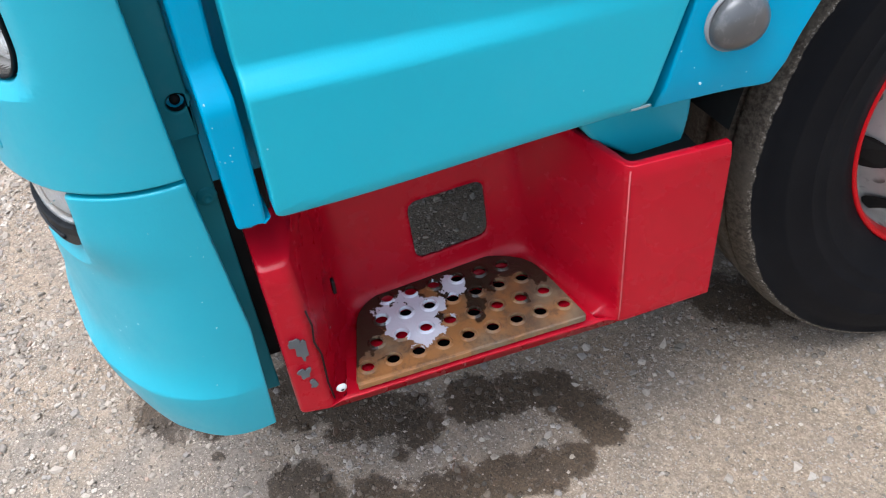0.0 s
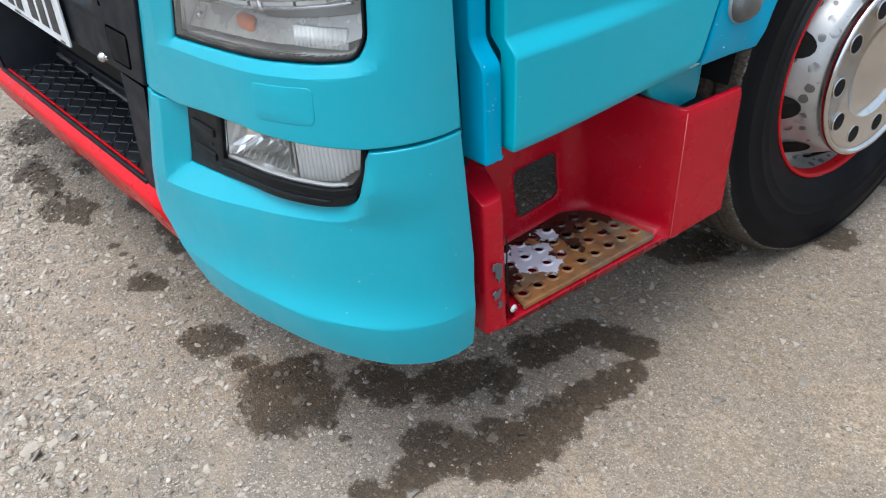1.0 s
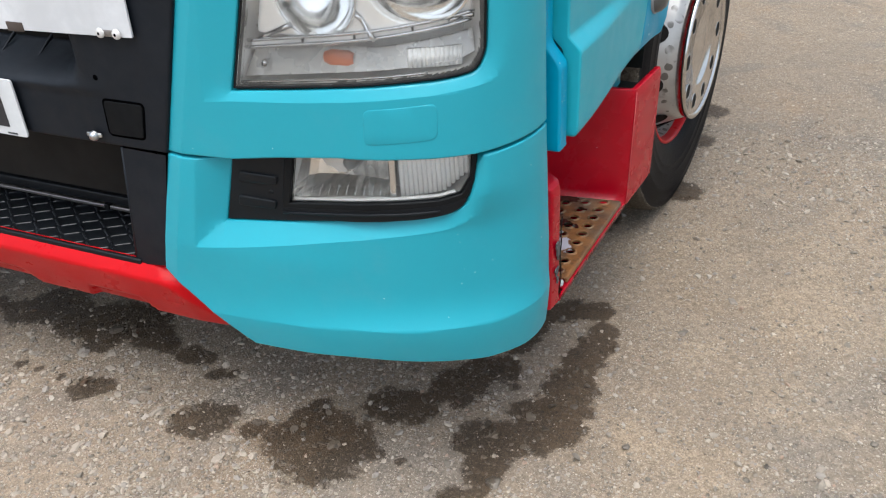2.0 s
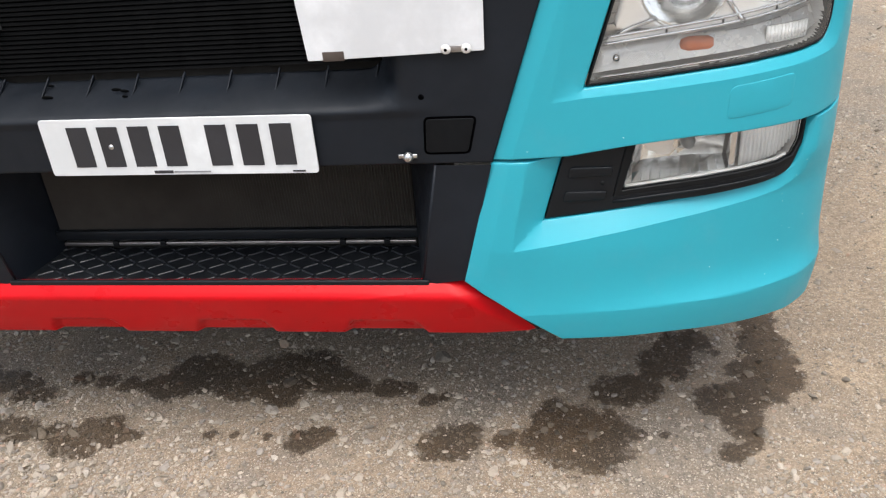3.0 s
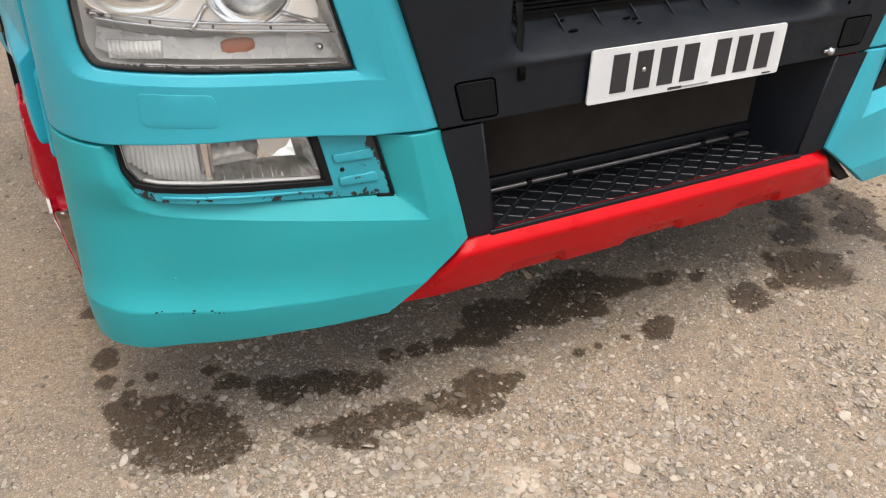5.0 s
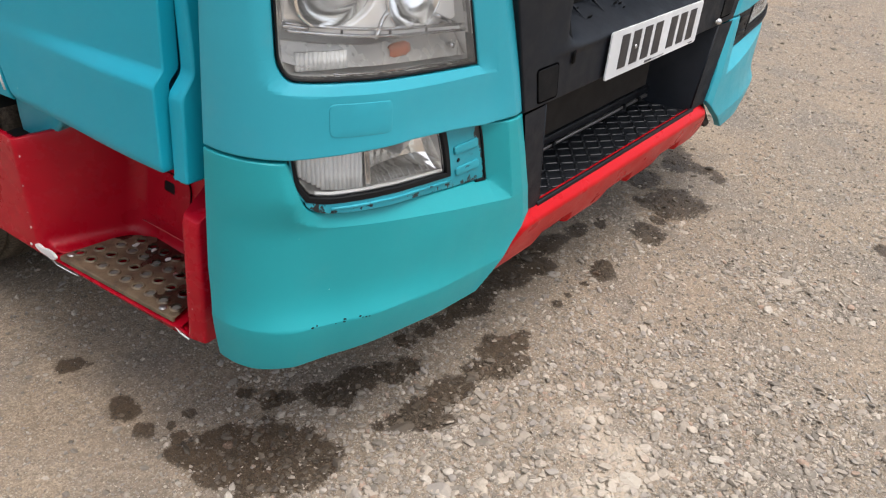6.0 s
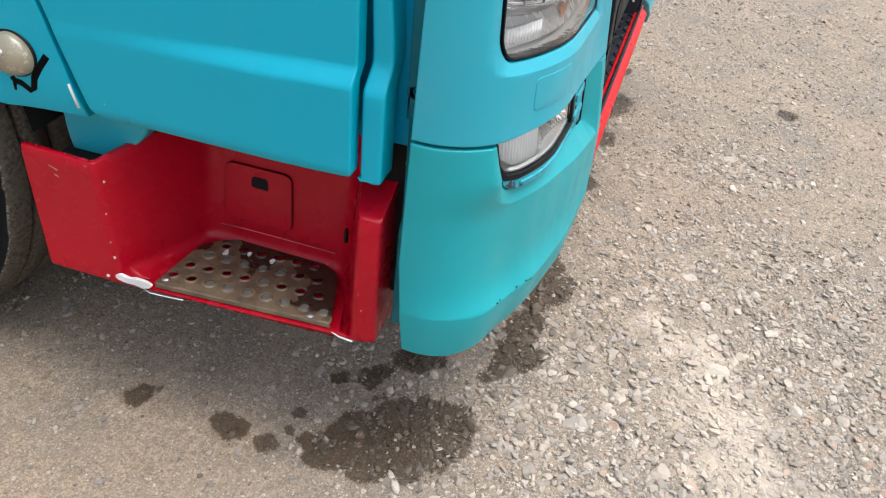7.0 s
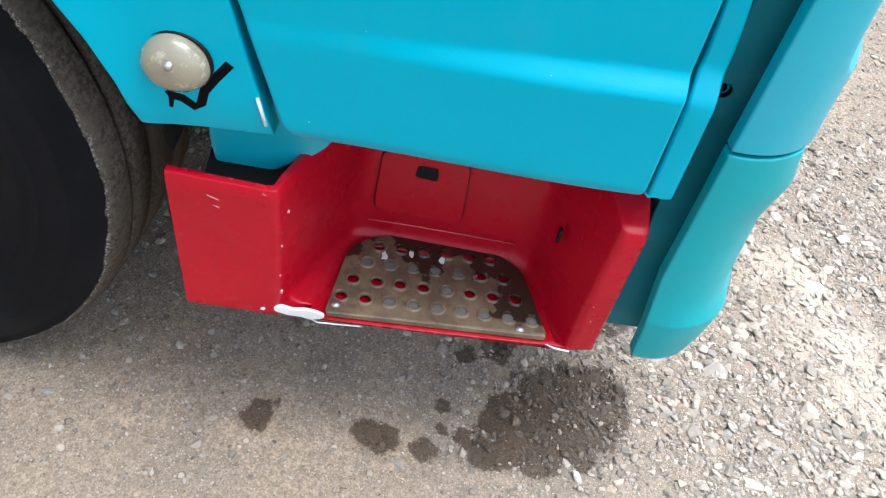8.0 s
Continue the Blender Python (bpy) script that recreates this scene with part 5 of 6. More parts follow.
# ---------------------------------------------------------------- cab sides
def on_side(wide):
    """Lays (y, z, depth) on the cab's side, wide(y, z) metres from the middle plane."""
    return lambda y, z, d: Vector((wide(y, z) - d, y, z))


def door_wide(y, z):
    base = 1.207 + 0.045 * (y - 0.078) + 0.004 * math.sin(math.pi * ramp(0.69, 1.2, z))
    crease = lerp_table([(0.07, 0.852), (0.40, 0.838), (0.70, 0.83)], y)
    proud = 0.019 * (1 - smooth(0.12, 0.52, y)) + 0.002
    return base + proud * (1 - ramp(crease - 0.006, crease + 0.015, z)) - 0.010 * ramp(0.712, 0.688, z) ** 2


door_line = rounded([(0.079, 0.693), (0.530, 0.689), (0.583, 0.854), (0.70, 1.22), (0.079, 1.22)], [0.012, 0.030, 0.05, 0.0, 0.0])
door_bm = facing(sheet(door_line, [], on_side(door_wide), 0.004, 0.03, 0.014, 0.0055), Vector((1, 0, 0)))


def pillar_wide(y, z):
    return 1.188 + 0.024 * (1 - smooth(0.825, 0.872, z)) + 0.05 * (y - 0.05)


pillar_line = rounded([(0.037, 0.684), (0.070, 0.681), (0.0705, 0.835), (0.066, 0.875), (0.070, 1.22), (0.034, 1.22), (0.034, 0.875), (0.036, 0.84)], [0.006, 0.006, 0, 0, 0, 0, 0, 0])
pillar_bm = facing(sheet(pillar_line, [], on_side(pillar_wide), 0.005, 0.05, 0.0, 0.006), Vector((1, 0, 0)))

WHEEL_Y, WHEEL_Z = 1.27, 0.50  # middle of the arch


def arch_wide(y, z):
    near = math.hypot(y - WHEEL_Y, z - WHEEL_Z)
    return 1.228 + 0.07 * min(y - 0.55, 0.25) - 0.008 * ramp(0.705, 0.683, z) + 0.006 * ramp(0.64, 0.60, near)


arc = [(WHEEL_Y + 0.595 * math.cos(radians(a)), WHEEL_Z + 0.595 * math.sin(radians(a))) for a in range(162, 14, -6)]
arch_line = rounded([(0.547, 0.686), (0.690, 0.682)], 0.0) + arc + [(1.92, 0.655), (1.92, 1.22), (0.713, 1.22), (0.594, 0.856)]
arch_bm = facing(sheet(arch_line, [], on_side(arch_wide), 0.004, 0.03, 0.03, 0.03), Vector((1, 0, 0)))

filler_bm = facing(sheet([(-0.05, 0.772), (0.031, 0.772), (0.031, 1.22), (-0.05, 1.22)], [circle2(0.0175, 0.814, 0.0105, 14)], on_side(lambda y, z: 1.146), 0.003, 0.02), Vector((1, 0, 0)))


def filler_wide(y, z):
    return 1.138 + 0.012 * (1 - ramp(0.565, 0.585, z))


filler_low_bm = facing(sheet([(-0.05, 0.372), (0.034, 0.369), (0.030, 0.62), (0.029, 0.7705), (-0.05, 0.7705)], [], on_side(filler_wide), 0.003, 0.02, 0.0, 0.01), Vector((1, 0, 0)))
socket_bm = lathe([(0.0, 0.010), (-0.012, 0.0095), (-0.012, 0.006), (-0.006, 0.0055), (-0.006, 0.0)], lambda a, u, w: Vector((1.144 + a, 0.0175 + u, 0.814 + w)), 14)
socket2_bm = lathe([(0.001, 0.0), (0.001, 0.0035), (0.005, 0.0045), (0.005, 0.0075), (0.0015, 0.0085), (0.0025, 0.0105), (-0.002, 0.0125)], lambda a, u, w: Vector((1.139 + a, 0.018 + u, 0.690 + w)), 14)
tab_bm = prism(rounded([(0.46, 0.70), (0.485, 0.632), (0.573, 0.567), (0.632, 0.561), (0.644, 0.61), (0.648, 0.70)], [0, 0.03, 0.03, 0.02, 0.02, 0]), lambda u, v, d: Vector((1.168 - d, u, v)), 0.12, 0.008, 3)
liner_bm = prism([(1.0, 0.465), (1.205, 0.530), (1.225, 0.64), (1.0, 0.66)], lambda u, v, d: Vector((u, v, 0.572 + d)), 0.012)

LAMP_Y, LAMP_Z = 0.640, 0.784


def shifted(bm, by):
    """A copy of a bmesh moved by a vector."""
    other = bm.copy()
    for v in other.verts:
        v.co += by
    return other


marker_prof = [(0.026, 0.0), (0.0255, 0.011), (0.022, 0.024), (0.014, 0.033), (0.006, 0.037), (-0.004, 0.038)]
marker_bm = lathe(marker_prof, lambda a, u, w: Vector((arch_wide(LAMP_Y, LAMP_Z) + 0.001 + a, LAMP_Y + u * (1.05 - 0.12 * w / 0.04), LAMP_Z + w * 0.97)), 32)
ring_bm = lathe([(-0.003, 0.0405), (0.002, 0.0405), (0.003, 0.039), (0.002, 0.037)], lambda a, u, w: Vector((arch_wide(LAMP_Y, LAMP_Z) + a, LAMP_Y + u * 1.05, LAMP_Z + w * 0.97)), 32)
flutes = bmesh.new()
for k in range(9):
    u0 = -0.026 + 0.0065 * k
    tube([(arch_wide(LAMP_Y, LAMP_Z) + 0.001 + 0.0255 * (1 - (math.hypot(u0, w0) / 0.042) ** 2), LAMP_Y + u0, LAMP_Z + w0) for w0 in np.linspace(-0.030, -0.006, 6) if math.hypot(u0, w0) < 0.037], 0.0014, 6, flutes) if abs(u0) < 0.024 else None
nut_bm = lathe([(0.006, 0.0), (0.006, 0.004), (0.0, 0.0055)], lambda a, u, w: Vector((arch_wide(LAMP_Y, LAMP_Z) + 0.0245 + a, LAMP_Y + u, LAMP_Z + 0.010 + w)), 10)


# ---------------------------------------------------------------- step box
def step_box(window, guard):
    """Red moulded step: post, walls, floor and the guard in front of the wheel, drawn up from a plan line.
    guard: the lower and upper ends of the guard's two upright edges."""
    g0, g1, h0, h1 = (Vector(p) for p in guard)
    low = [Vector(p) for p in ((1.05, 0.050, 0.360), (1.192, 0.048, 0.350), (1.199, 0.092, 0.346), (1.043, 0.166, 0.362), (1.036, 0.452, 0.362))] + [g0 + Vector((-0.020, -0.008, 0.012)), g0, h0]
    top = [Vector(p) for p in ((1.05, 0.046, 0.672), (1.197, 0.044, 0.604), (1.203, 0.082, 0.608), (1.004, 0.150, 0.680), (1.010, 0.440, 0.645))] + [g1 + Vector((-0.020, -0.008, 0.002)), g1, h1]
    flange = [Vector(p) for p in ((0, 0, 0), (-0.014, 0.004, 0.007), (-0.014, -0.004, 0.007), (-0.012, 0, 0), (-0.012, 0.010, 0), (-0.012, 0.010, 0), (-0.012, 0.006, 0), (-0.014, 0.0, 0))]
    flare = [Vector(p) for p in ((0, 0, 0), (0, 0, 0), (0, 0.3, 0), (1, 1, 0), (1, -1, 0), (0, -1.6, 0), (0, 0, 0), (0, 0, 0))]
    radii = [0, 0.008, 0.012, 0.035, 0.035, 0.004, 0.010, 0]
    levels = sorted(set([0.0, 0.01, 0.025, 0.045, 0.07, 0.1, 0.94, 0.97, 0.99, 1.0] + [0.1 + 0.02 * k for k in range(42)]))
    bm = bmesh.new()
    rows = []
    for f in levels + [2.0]:
        e = min(f, 1.0)
        round_in = 0.022 * (1 - math.sqrt(max(0.0, 1 - (1 - min(1.0, e / 0.09)) ** 2)))
        pts = []
        for a, b, fl, fr in zip(low, top, flange, flare):
            p = a.lerp(b, e) + fr * round_in
            pts.append(p + (fl if f > 1 else fl * 0.25 * ramp(0.95, 1.0, e)))
        line = []
        for i, rad in enumerate(radii):
            if rad == 0:
                line.append(pts[i])
                continue
            u, w = (pts[i - 1] - pts[i]), (pts[i + 1] - pts[i])
            reach = min(rad, u.length * 0.45, w.length * 0.45)
            a, b = pts[i] + u.normalized() * reach, pts[i] + w.normalized() * reach
            arc_pts = [a * (1 - t) ** 2 + pts[i] * 2 * t * (1 - t) + b * t**2 for t in (0, 0.25, 0.5, 0.75, 1)]
            if i == 4:
                start = line[-1]
                line += [start.lerp(arc_pts[0], k / 30) for k in range(1, 30)]
            line += arc_pts
        rows.append([bm.verts.new(p) for p in line])
    for a, b in zip(rows, rows[1:]):
        for k in range(len(a) - 1):
            bm.faces.new((a[k], a[k + 1], b[k + 1], b[k]))
    bm.faces.new(rows[-1][:13])
    if window:
        hole = rounded([(0.281, 0.406), (0.401, 0.409), (0.401, 0.506), (0.279, 0.506)], 0.018, 5)
        cut = [f for f in bm.faces if f.calc_center_median().x < 1.045 and away(f.calc_center_median().y, f.calc_center_median().z, hole) < 0]
        bmesh.ops.delete(bm, geom=cut, context="FACES")
        for v in {v for e in bm.edges if len(e.link_faces) == 1 for v in e.verts}:
            if v.co.x < 1.05 and -0.012 < away(v.co.y, v.co.z, hole) < 0.012 and 0.27 < v.co.y < 0.412 and v.co.z < 0.52:
                best = min(((v.co.y - y) ** 2 + (v.co.z - z) ** 2, y, z) for (ay, az), (by, bz) in zip(hole, hole[1:] + hole[:1]) for y, z in [(ay + (by - ay) * t / 12, az + (bz - az) * t / 12) for t in range(12)])
                v.co.y, v.co.z = best[1], best[2]
    floor = [bm.verts.new(p) for p in ((1.199, 0.112, 0.361), (g0.x, g0.y - 0.040, 0.361), (1.030, 0.456, 0.362), (1.037, 0.160, 0.362))]
    bm.faces.new(floor)
    edge = [bm.verts.new(p) for p in ((1.199, 0.090, 0.346), (g0.x, g0.y - 0.004, g0.z + 0.001))]
    bm.faces.new((edge[0], edge[1], floor[1], floor[0]))
    back = [bm.verts.new(p) for p in ((1.08, 0.090, 0.340), (1.10, g0.y, 0.332))]
    bm.faces.new((edge[1], edge[0], back[0], back[1]))
    bmesh.ops.recalc_face_normals(bm, faces=bm.faces[:])
    return facing(bm, Vector((1, 0, 0.3)))


GUARD_NEAR = ((1.222, 0.519, 0.335), (1.233, 0.511, 0.618), (1.246, 0.652, 0.357), (1.256, 0.645, 0.625))
GUARD_FAR = ((1.226, 0.531, 0.352), (1.243, 0.538, 0.612), (1.246, 0.662, 0.374), (1.238, 0.682, 0.612))
ROWS_OF_HOLES = [(1.065, 6, 0.221, 0.403), (1.103, 7, 0.199, 0.418), (1.143, 8, 0.178, 0.434), (1.181, 9, 0.152, 0.447)]
tread_line = rounded([(1.197, 0.128), (1.222, 0.466), (1.075, 0.450), (1.034, 0.390), (1.030, 0.240), (1.060, 0.172)], [0.006, 0.006, 0.05, 0.05, 0.05, 0.03], 5)
tread_z = 0.3735
tread_bm = bmesh.new()
hole_list = [(x + 0.012 * (k / (n - 1) - 0.5), y0 + (y1 - y0) * k / (n - 1)) for x, n, y0, y1 in ROWS_OF_HOLES for k in range(n)]
joined(tread_bm, facing(sheet(tread_line, [circle2(x, y, 0.0095, 14) for x, y in hole_list], lambda x, y, d: Vector((x, y, tread_z - d)), 0.0012, 0.003), Vector((0, 0, 1))))
for x, y in hole_list:
    lathe([(tread_z - 0.001, 0.0145), (tread_z + 0.0012, 0.0128), (tread_z + 0.0028, 0.0108), (tread_z + 0.0022, 0.0095), (tread_z - 0.001, 0.0088)], lambda a, u, w: Vector((x + u, y + w, a)), 14, tread_bm)
tread_edge = prism([(1.1975, tread_z - 0.010), (1.2025, tread_z - 0.010), (1.2025, tread_z - 0.001), (1.1975, tread_z)], lambda u, v, d: Vector((u + 0.022 * d / 0.335 - 0.0015, 0.130 + d, v)), 0.333, 0.001)


def blot(u0, v0, ru, rv, place, seed, n=22):
    """A thin chip or smear of uneven outline, laid on a surface."""
    pts = []
    for k in range(n):
        a = 2 * math.pi * k / n
        m = 0.75 + 0.55 * noise.noise(Vector((math.cos(a) * 1.6 + seed, math.sin(a) * 1.6, seed * 0.7)))
        pts.append((u0 + ru * m * math.cos(a), v0 + rv * m * math.sin(a)))
    return prism(pts, place, 0.0025)


def leaned(bm):
    """The offside door's front edge and its trim sit a little farther back."""
    for v in bm.verts:
        v.co.y += 0.007 * (1 - ramp(0.08, 0.40, v.co.y)) + 0.010 * smooth(0.86, 1.0, v.co.z) * (1 - ramp(0.05, 0.078, v.co.y))
    return bm


boxes_made, arches, doors = [], [], []
DROP = Vector((0.0, 0.0, -0.015))  # the offside sits a little lower
for flip in (False, True):
    side = (lambda b: shifted(mirrored(b), DROP)) if flip else (lambda b: b)
    lean = (lambda b: leaned(side(b))) if flip else side
    door = part("door", lean(door_bm), door_blue if flip else door_turquoise, truck, "turquoise blue cab door with a raised crease" if flip else "turquoise cab door with a raised crease and a chipped corner", weighted=True)
    part("pillar_trim", lean(pillar_bm), door_blue if flip else deep_blue, truck, "turquoise trim strip in front of the door" if flip else "deep blue trim strip with white chips, in front of the door", weighted=True)
    arch = part("wheel_arch", side(arch_bm), door_blue if flip else deep_blue, truck, "turquoise wheel arch panel" if flip else "deep blue wheel arch panel", weighted=True)
    fill = part("corner_filler", side(filler_bm), shaded_teal, truck, "teal recessed filler panel behind the bumper corner, recess shade in its colour", weighted=True)
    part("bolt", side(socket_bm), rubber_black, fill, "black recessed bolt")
    low = part("corner_filler", side(filler_low_bm), shaded_teal, truck, "teal lower filler panel, recess shade in its colour", weighted=True)
    part("bolt", side(socket2_bm), shaded_teal, low, "painted bolt head")
    part("wing_tab", side(tab_bm), turquoise, truck, "turquoise rounded tab under the wheel arch", weighted=True)
    part("arch_liner", side(liner_bm), cavity, truck, smooth=False)
    slide = Vector((0, 0.017, -0.004)) if flip else Vector()
    marker = part("side_marker", shifted(side(marker_bm), slide), marker_cream if flip else marker_grey, truck, "yellowed round side marker lamp" if flip else "grey weathered round side marker lamp")
    part("marker_ring", shifted(side(ring_bm), slide), rubber_black if flip else bezel_grey, marker)
    part("lens_flute", shifted(side(flutes), slide), marker.data.materials[0], marker)
    if flip:
        part("nut", shifted(side(nut_bm), slide), zinc, marker)
    sb = part("step_box", side(step_box(not flip, GUARD_FAR if flip else GUARD_NEAR)), red_paint, truck, "glossy red moulded step box" + (" with a closed flap" if flip else " with an open cut-out and scraped post"), weighted=False)
    boxes_made.append(sb)
    arches.append(arch)
    doors.append(door)
    sol = sb.modifiers.new("thick", "SOLIDIFY")
    sol.thickness, sol.offset = 0.006, -1
    sb.modifiers.new("weighted", "WEIGHTED_NORMAL")
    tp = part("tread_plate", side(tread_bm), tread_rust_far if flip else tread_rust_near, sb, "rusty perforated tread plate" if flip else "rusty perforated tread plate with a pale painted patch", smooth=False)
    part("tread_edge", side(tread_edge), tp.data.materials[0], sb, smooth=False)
    for by in (0.170, 0.452) if flip else ():
        bolt = lathe([(tread_z + 0.003, 0.0), (tread_z + 0.003, 0.003), (tread_z + 0.002, 0.0065), (tread_z, 0.008)], lambda a, u, w: Vector((1.192 + 0.04 * (by - 0.16) + u, by + w, a)), 14)
        part("bolt", side(bolt), dull_steel, sb, "pale bolt head")

chip_white = plastic("pale_paint_chip", (0.38, 0.52, 0.54), 0.55)
chip_pale = plastic("pale_primer_chip", (0.30, 0.42, 0.43), 0.55)
worn_pale = plastic("bare_scratch", (0.55, 0.36, 0.34), 0.5)
# pale red for worn edges, with their highlight put into the colour
worn_glint = plastic("worn_glint_red", (0.46, 0.085, 0.085), 0.5)
# scraped paint on the nearside post, filler and flap on the offside
for u0, v0, ru, rv, seed in ((0.070, 0.470, 0.010, 0.020, 1), (0.062, 0.488, 0.009, 0.008, 2), (0.066, 0.430, 0.010, 0.012, 3), (0.074, 0.405, 0.006, 0.010, 7)):
    part("scrape", blot(u0, v0, ru, rv, lambda u, v, d: Vector((1.2015 + 0.03 * (v - 0.45) - d, u, v)), seed), bare_grey, boxes_made[0], "grey scrape through the red paint", smooth=False)
# highlight on the worn guard edge, drawn as a thin pale rod
part("worn_edge_glint", tube([(1.2325, 0.5125, 0.612), (1.2295, 0.5145, 0.52), (1.2265, 0.5165, 0.44), (1.2235, 0.5185, 0.36), (1.2215, 0.5185, 0.34)], 0.0011, 6), worn_glint, boxes_made[0], "pale line of wear and highlight down the guard edge")
crack = bmesh.new()
tube([(1.2025, 0.086, 0.535), (1.199, 0.090, 0.505), (1.2015, 0.087, 0.480), (1.197, 0.093, 0.450), (1.2, 0.092, 0.40), (1.195, 0.096, 0.36)], 0.0013, 6, crack)
part("crack", crack, rubber_black, boxes_made[0], "dark crack down the post")
part("bare_bolt", lathe([(0.004, 0.0), (0.003, 0.005), (0.0, 0.0075)], lambda a, u, w: Vector((1.196 + a, 0.108 + u, 0.376 + w)), 14), bare_white, boxes_made[0], "white plastic bolt cap")
R = lambda u, v, d: Vector((2 * MID - 1.2315 + d * 2.4, u, v)) + DROP
part("filler_patch", prism(rounded([(0.468, 0.366), (0.484, 0.3600), (0.500, 0.3635), (0.520, 0.3625), (0.537, 0.3665), (0.540, 0.3735), (0.528, 0.3780), (0.511, 0.3745), (0.496, 0.3785), (0.476, 0.3775), (0.464, 0.3715)], 0.003), R, 0.0025), bare_white, boxes_made[1], "white filler showing through the red", smooth=False)
part("filler_patch", blot(0.556, 0.367, 0.004, 0.003, R, 6), bare_white, boxes_made[1], "white chip in the red paint", smooth=False)
part("filler_patch", tube([(2 * MID - 1.2265, 0.486, 0.342), (2 * MID - 1.2255, 0.474, 0.334), (2 * MID - 1.222, 0.44, 0.333), (2 * MID - 1.219, 0.41, 0.333)], 0.0012, 6), bare_white, boxes_made[1], "white worn edge of the step")
part("filler_patch", tube([(2 * MID - 1.199, 0.126, 0.340), (2 * MID - 1.2005, 0.110, 0.334), (2 * MID - 1.2005, 0.086, 0.332)], 0.0018, 6), bare_white, boxes_made[1], "white worn edge of the post")
flap_place = lambda y, z, d: Vector((2 * MID - (1.0435 - 0.11 * (z - 0.364)) + d, y + 0.008, z))
flap_line = rounded([(0.272, 0.405), (0.415, 0.410), (0.412, 0.522), (0.276, 0.522)], 0.018)
part("flap_gap", prism(inset(flap_line, -0.0009), lambda u, v, d: flap_place(u, v, d + 0.0015), 0.003), rubber_black, boxes_made[1], smooth=False)
flap_bm = sheet(flap_line, [rounded([(0.322, 0.480), (0.358, 0.482), (0.356, 0.504), (0.324, 0.504)], 0.006)], flap_place, 0.0012, 0.004)
part("flap", facing(flap_bm, Vector((-1, 0, 0))), red_paint, boxes_made[1], "red flap with a finger hole", weighted=True)
for y0, z0, y1, z1 in ((0.628, 0.572, 0.612, 0.566), (0.620, 0.556, 0.612, 0.553), (0.556, 0.590, 0.546, 0.587)):
    part("scratch", tube([(2 * MID - 1.2405, y0, z0), (2 * MID - 1.2405, y1, z1)], 0.0006, 5), worn_pale, boxes_made[1], "fine pale scratch in the red paint")
slot = prism(rounded([(-0.006, -0.014), (0.006, -0.014), (0.006, 0.014), (-0.006, 0.014)], 0.005), lambda u, v, d: Vector((2 * MID - 1.108 + u, 0.1415 - d, 0.485 + v)), 0.004)
part("slot", slot, rubber_black, boxes_made[1], smooth=False)
slot = prism(rounded([(-0.006, -0.012), (0.006, -0.012), (0.006, 0.012), (-0.006, 0.012)], 0.005), lambda u, v, d: Vector((1.108 + u, 0.1415 - d, 0.475 + v)), 0.004)
part("slot", slot, rubber_black, boxes_made[0], smooth=False)

part("cap_hole", lathe([(0.0046, 0.0), (0.0046, 0.0022)], lambda a, u, w: Vector((1.196 + a, 0.108 + u, 0.376 + w)), 10), rubber_black, boxes_made[0], smooth=False)
# black discs on the step's floor stand for dark openings under some nearside holes
for k in (3, 7, 8, 9, 10, 11, 12, 17, 22, 23, 24, 25, 26, 27, 28):
    hx, hy = hole_list[k]
    part("floor_hole", lathe([(0.3655, 0.0), (0.3655, 0.0125), (0.3630, 0.0130)], lambda a, u, w: Vector((hx + u, hy + w, a)), 14), groove_black, boxes_made[0], smooth=False)

# bits of metal caught on the offside tread
for bx, by, br in ((1.092, 0.392, 0.010), (1.078, 0.350, 0.008), (1.082, 0.300, 0.008), (1.105, 0.245, 0.007)):
    bit = blot(bx, by, br, br * 0.6, lambda u, v, d: Vector((2 * MID - u, v, 0.3625 - d)), 20 * by)
    part("bare_spot", bit, bare_white if br > 0.0075 else zinc, boxes_made[1], "bare bright spot on the tread", smooth=False)

# holes of the offside tread that are plugged with dirt, and the worn ledge behind it with a painted highlight
hole_fill = plastic("packed_dirt", (0.115, 0.105, 0.090), 0.75, 0.6)
for k, (hx, hy) in enumerate(hole_list):
    if k in (8, 9, 10, 11, 12, 16, 21, 22, 23, 24, 25, 26, 27):
        plug = lathe([(tread_z + 0.0006 + 0.0005 * (k % 3), 0.0), (tread_z + 0.0004, 0.006), (tread_z - 0.001, 0.0094)], lambda a, u, w: Vector((hx + u, hy + w, a)), 14)
        part("plug", shifted(mirrored(plug), DROP), hole_fill, boxes_made[1], "hole plugged with grey dirt" if k == 8 else "")
# ridge highlight along the ledge, drawn as a thin pale rod
part("worn_ledge_glint", tube([(2 * MID - 1.0455, 0.428, 0.391), (2 * MID - 1.0455, 0.361, 0.3925), (2 * MID - 1.0450, 0.270, 0.3915), (2 * MID - 1.0450, 0.186, 0.390)], 0.0010, 6), worn_glint, boxes_made[1], "pale line of wear and highlight along the step's ledge")
for hy, hz, hr in ((0.522, 0.566, 0.0020), (0.529, 0.500, 0.0016), (0.527, 0.407, 0.0022), (0.530, 0.44, 0.0012)):
    part("paint_chip", blot(hy, hz, hr, hr * 1.4, lambda u, v, d: Vector((2 * MID - 1.2405 + d, u, v)), 40 * hz, 9), worn_pale, boxes_made[1], smooth=False)

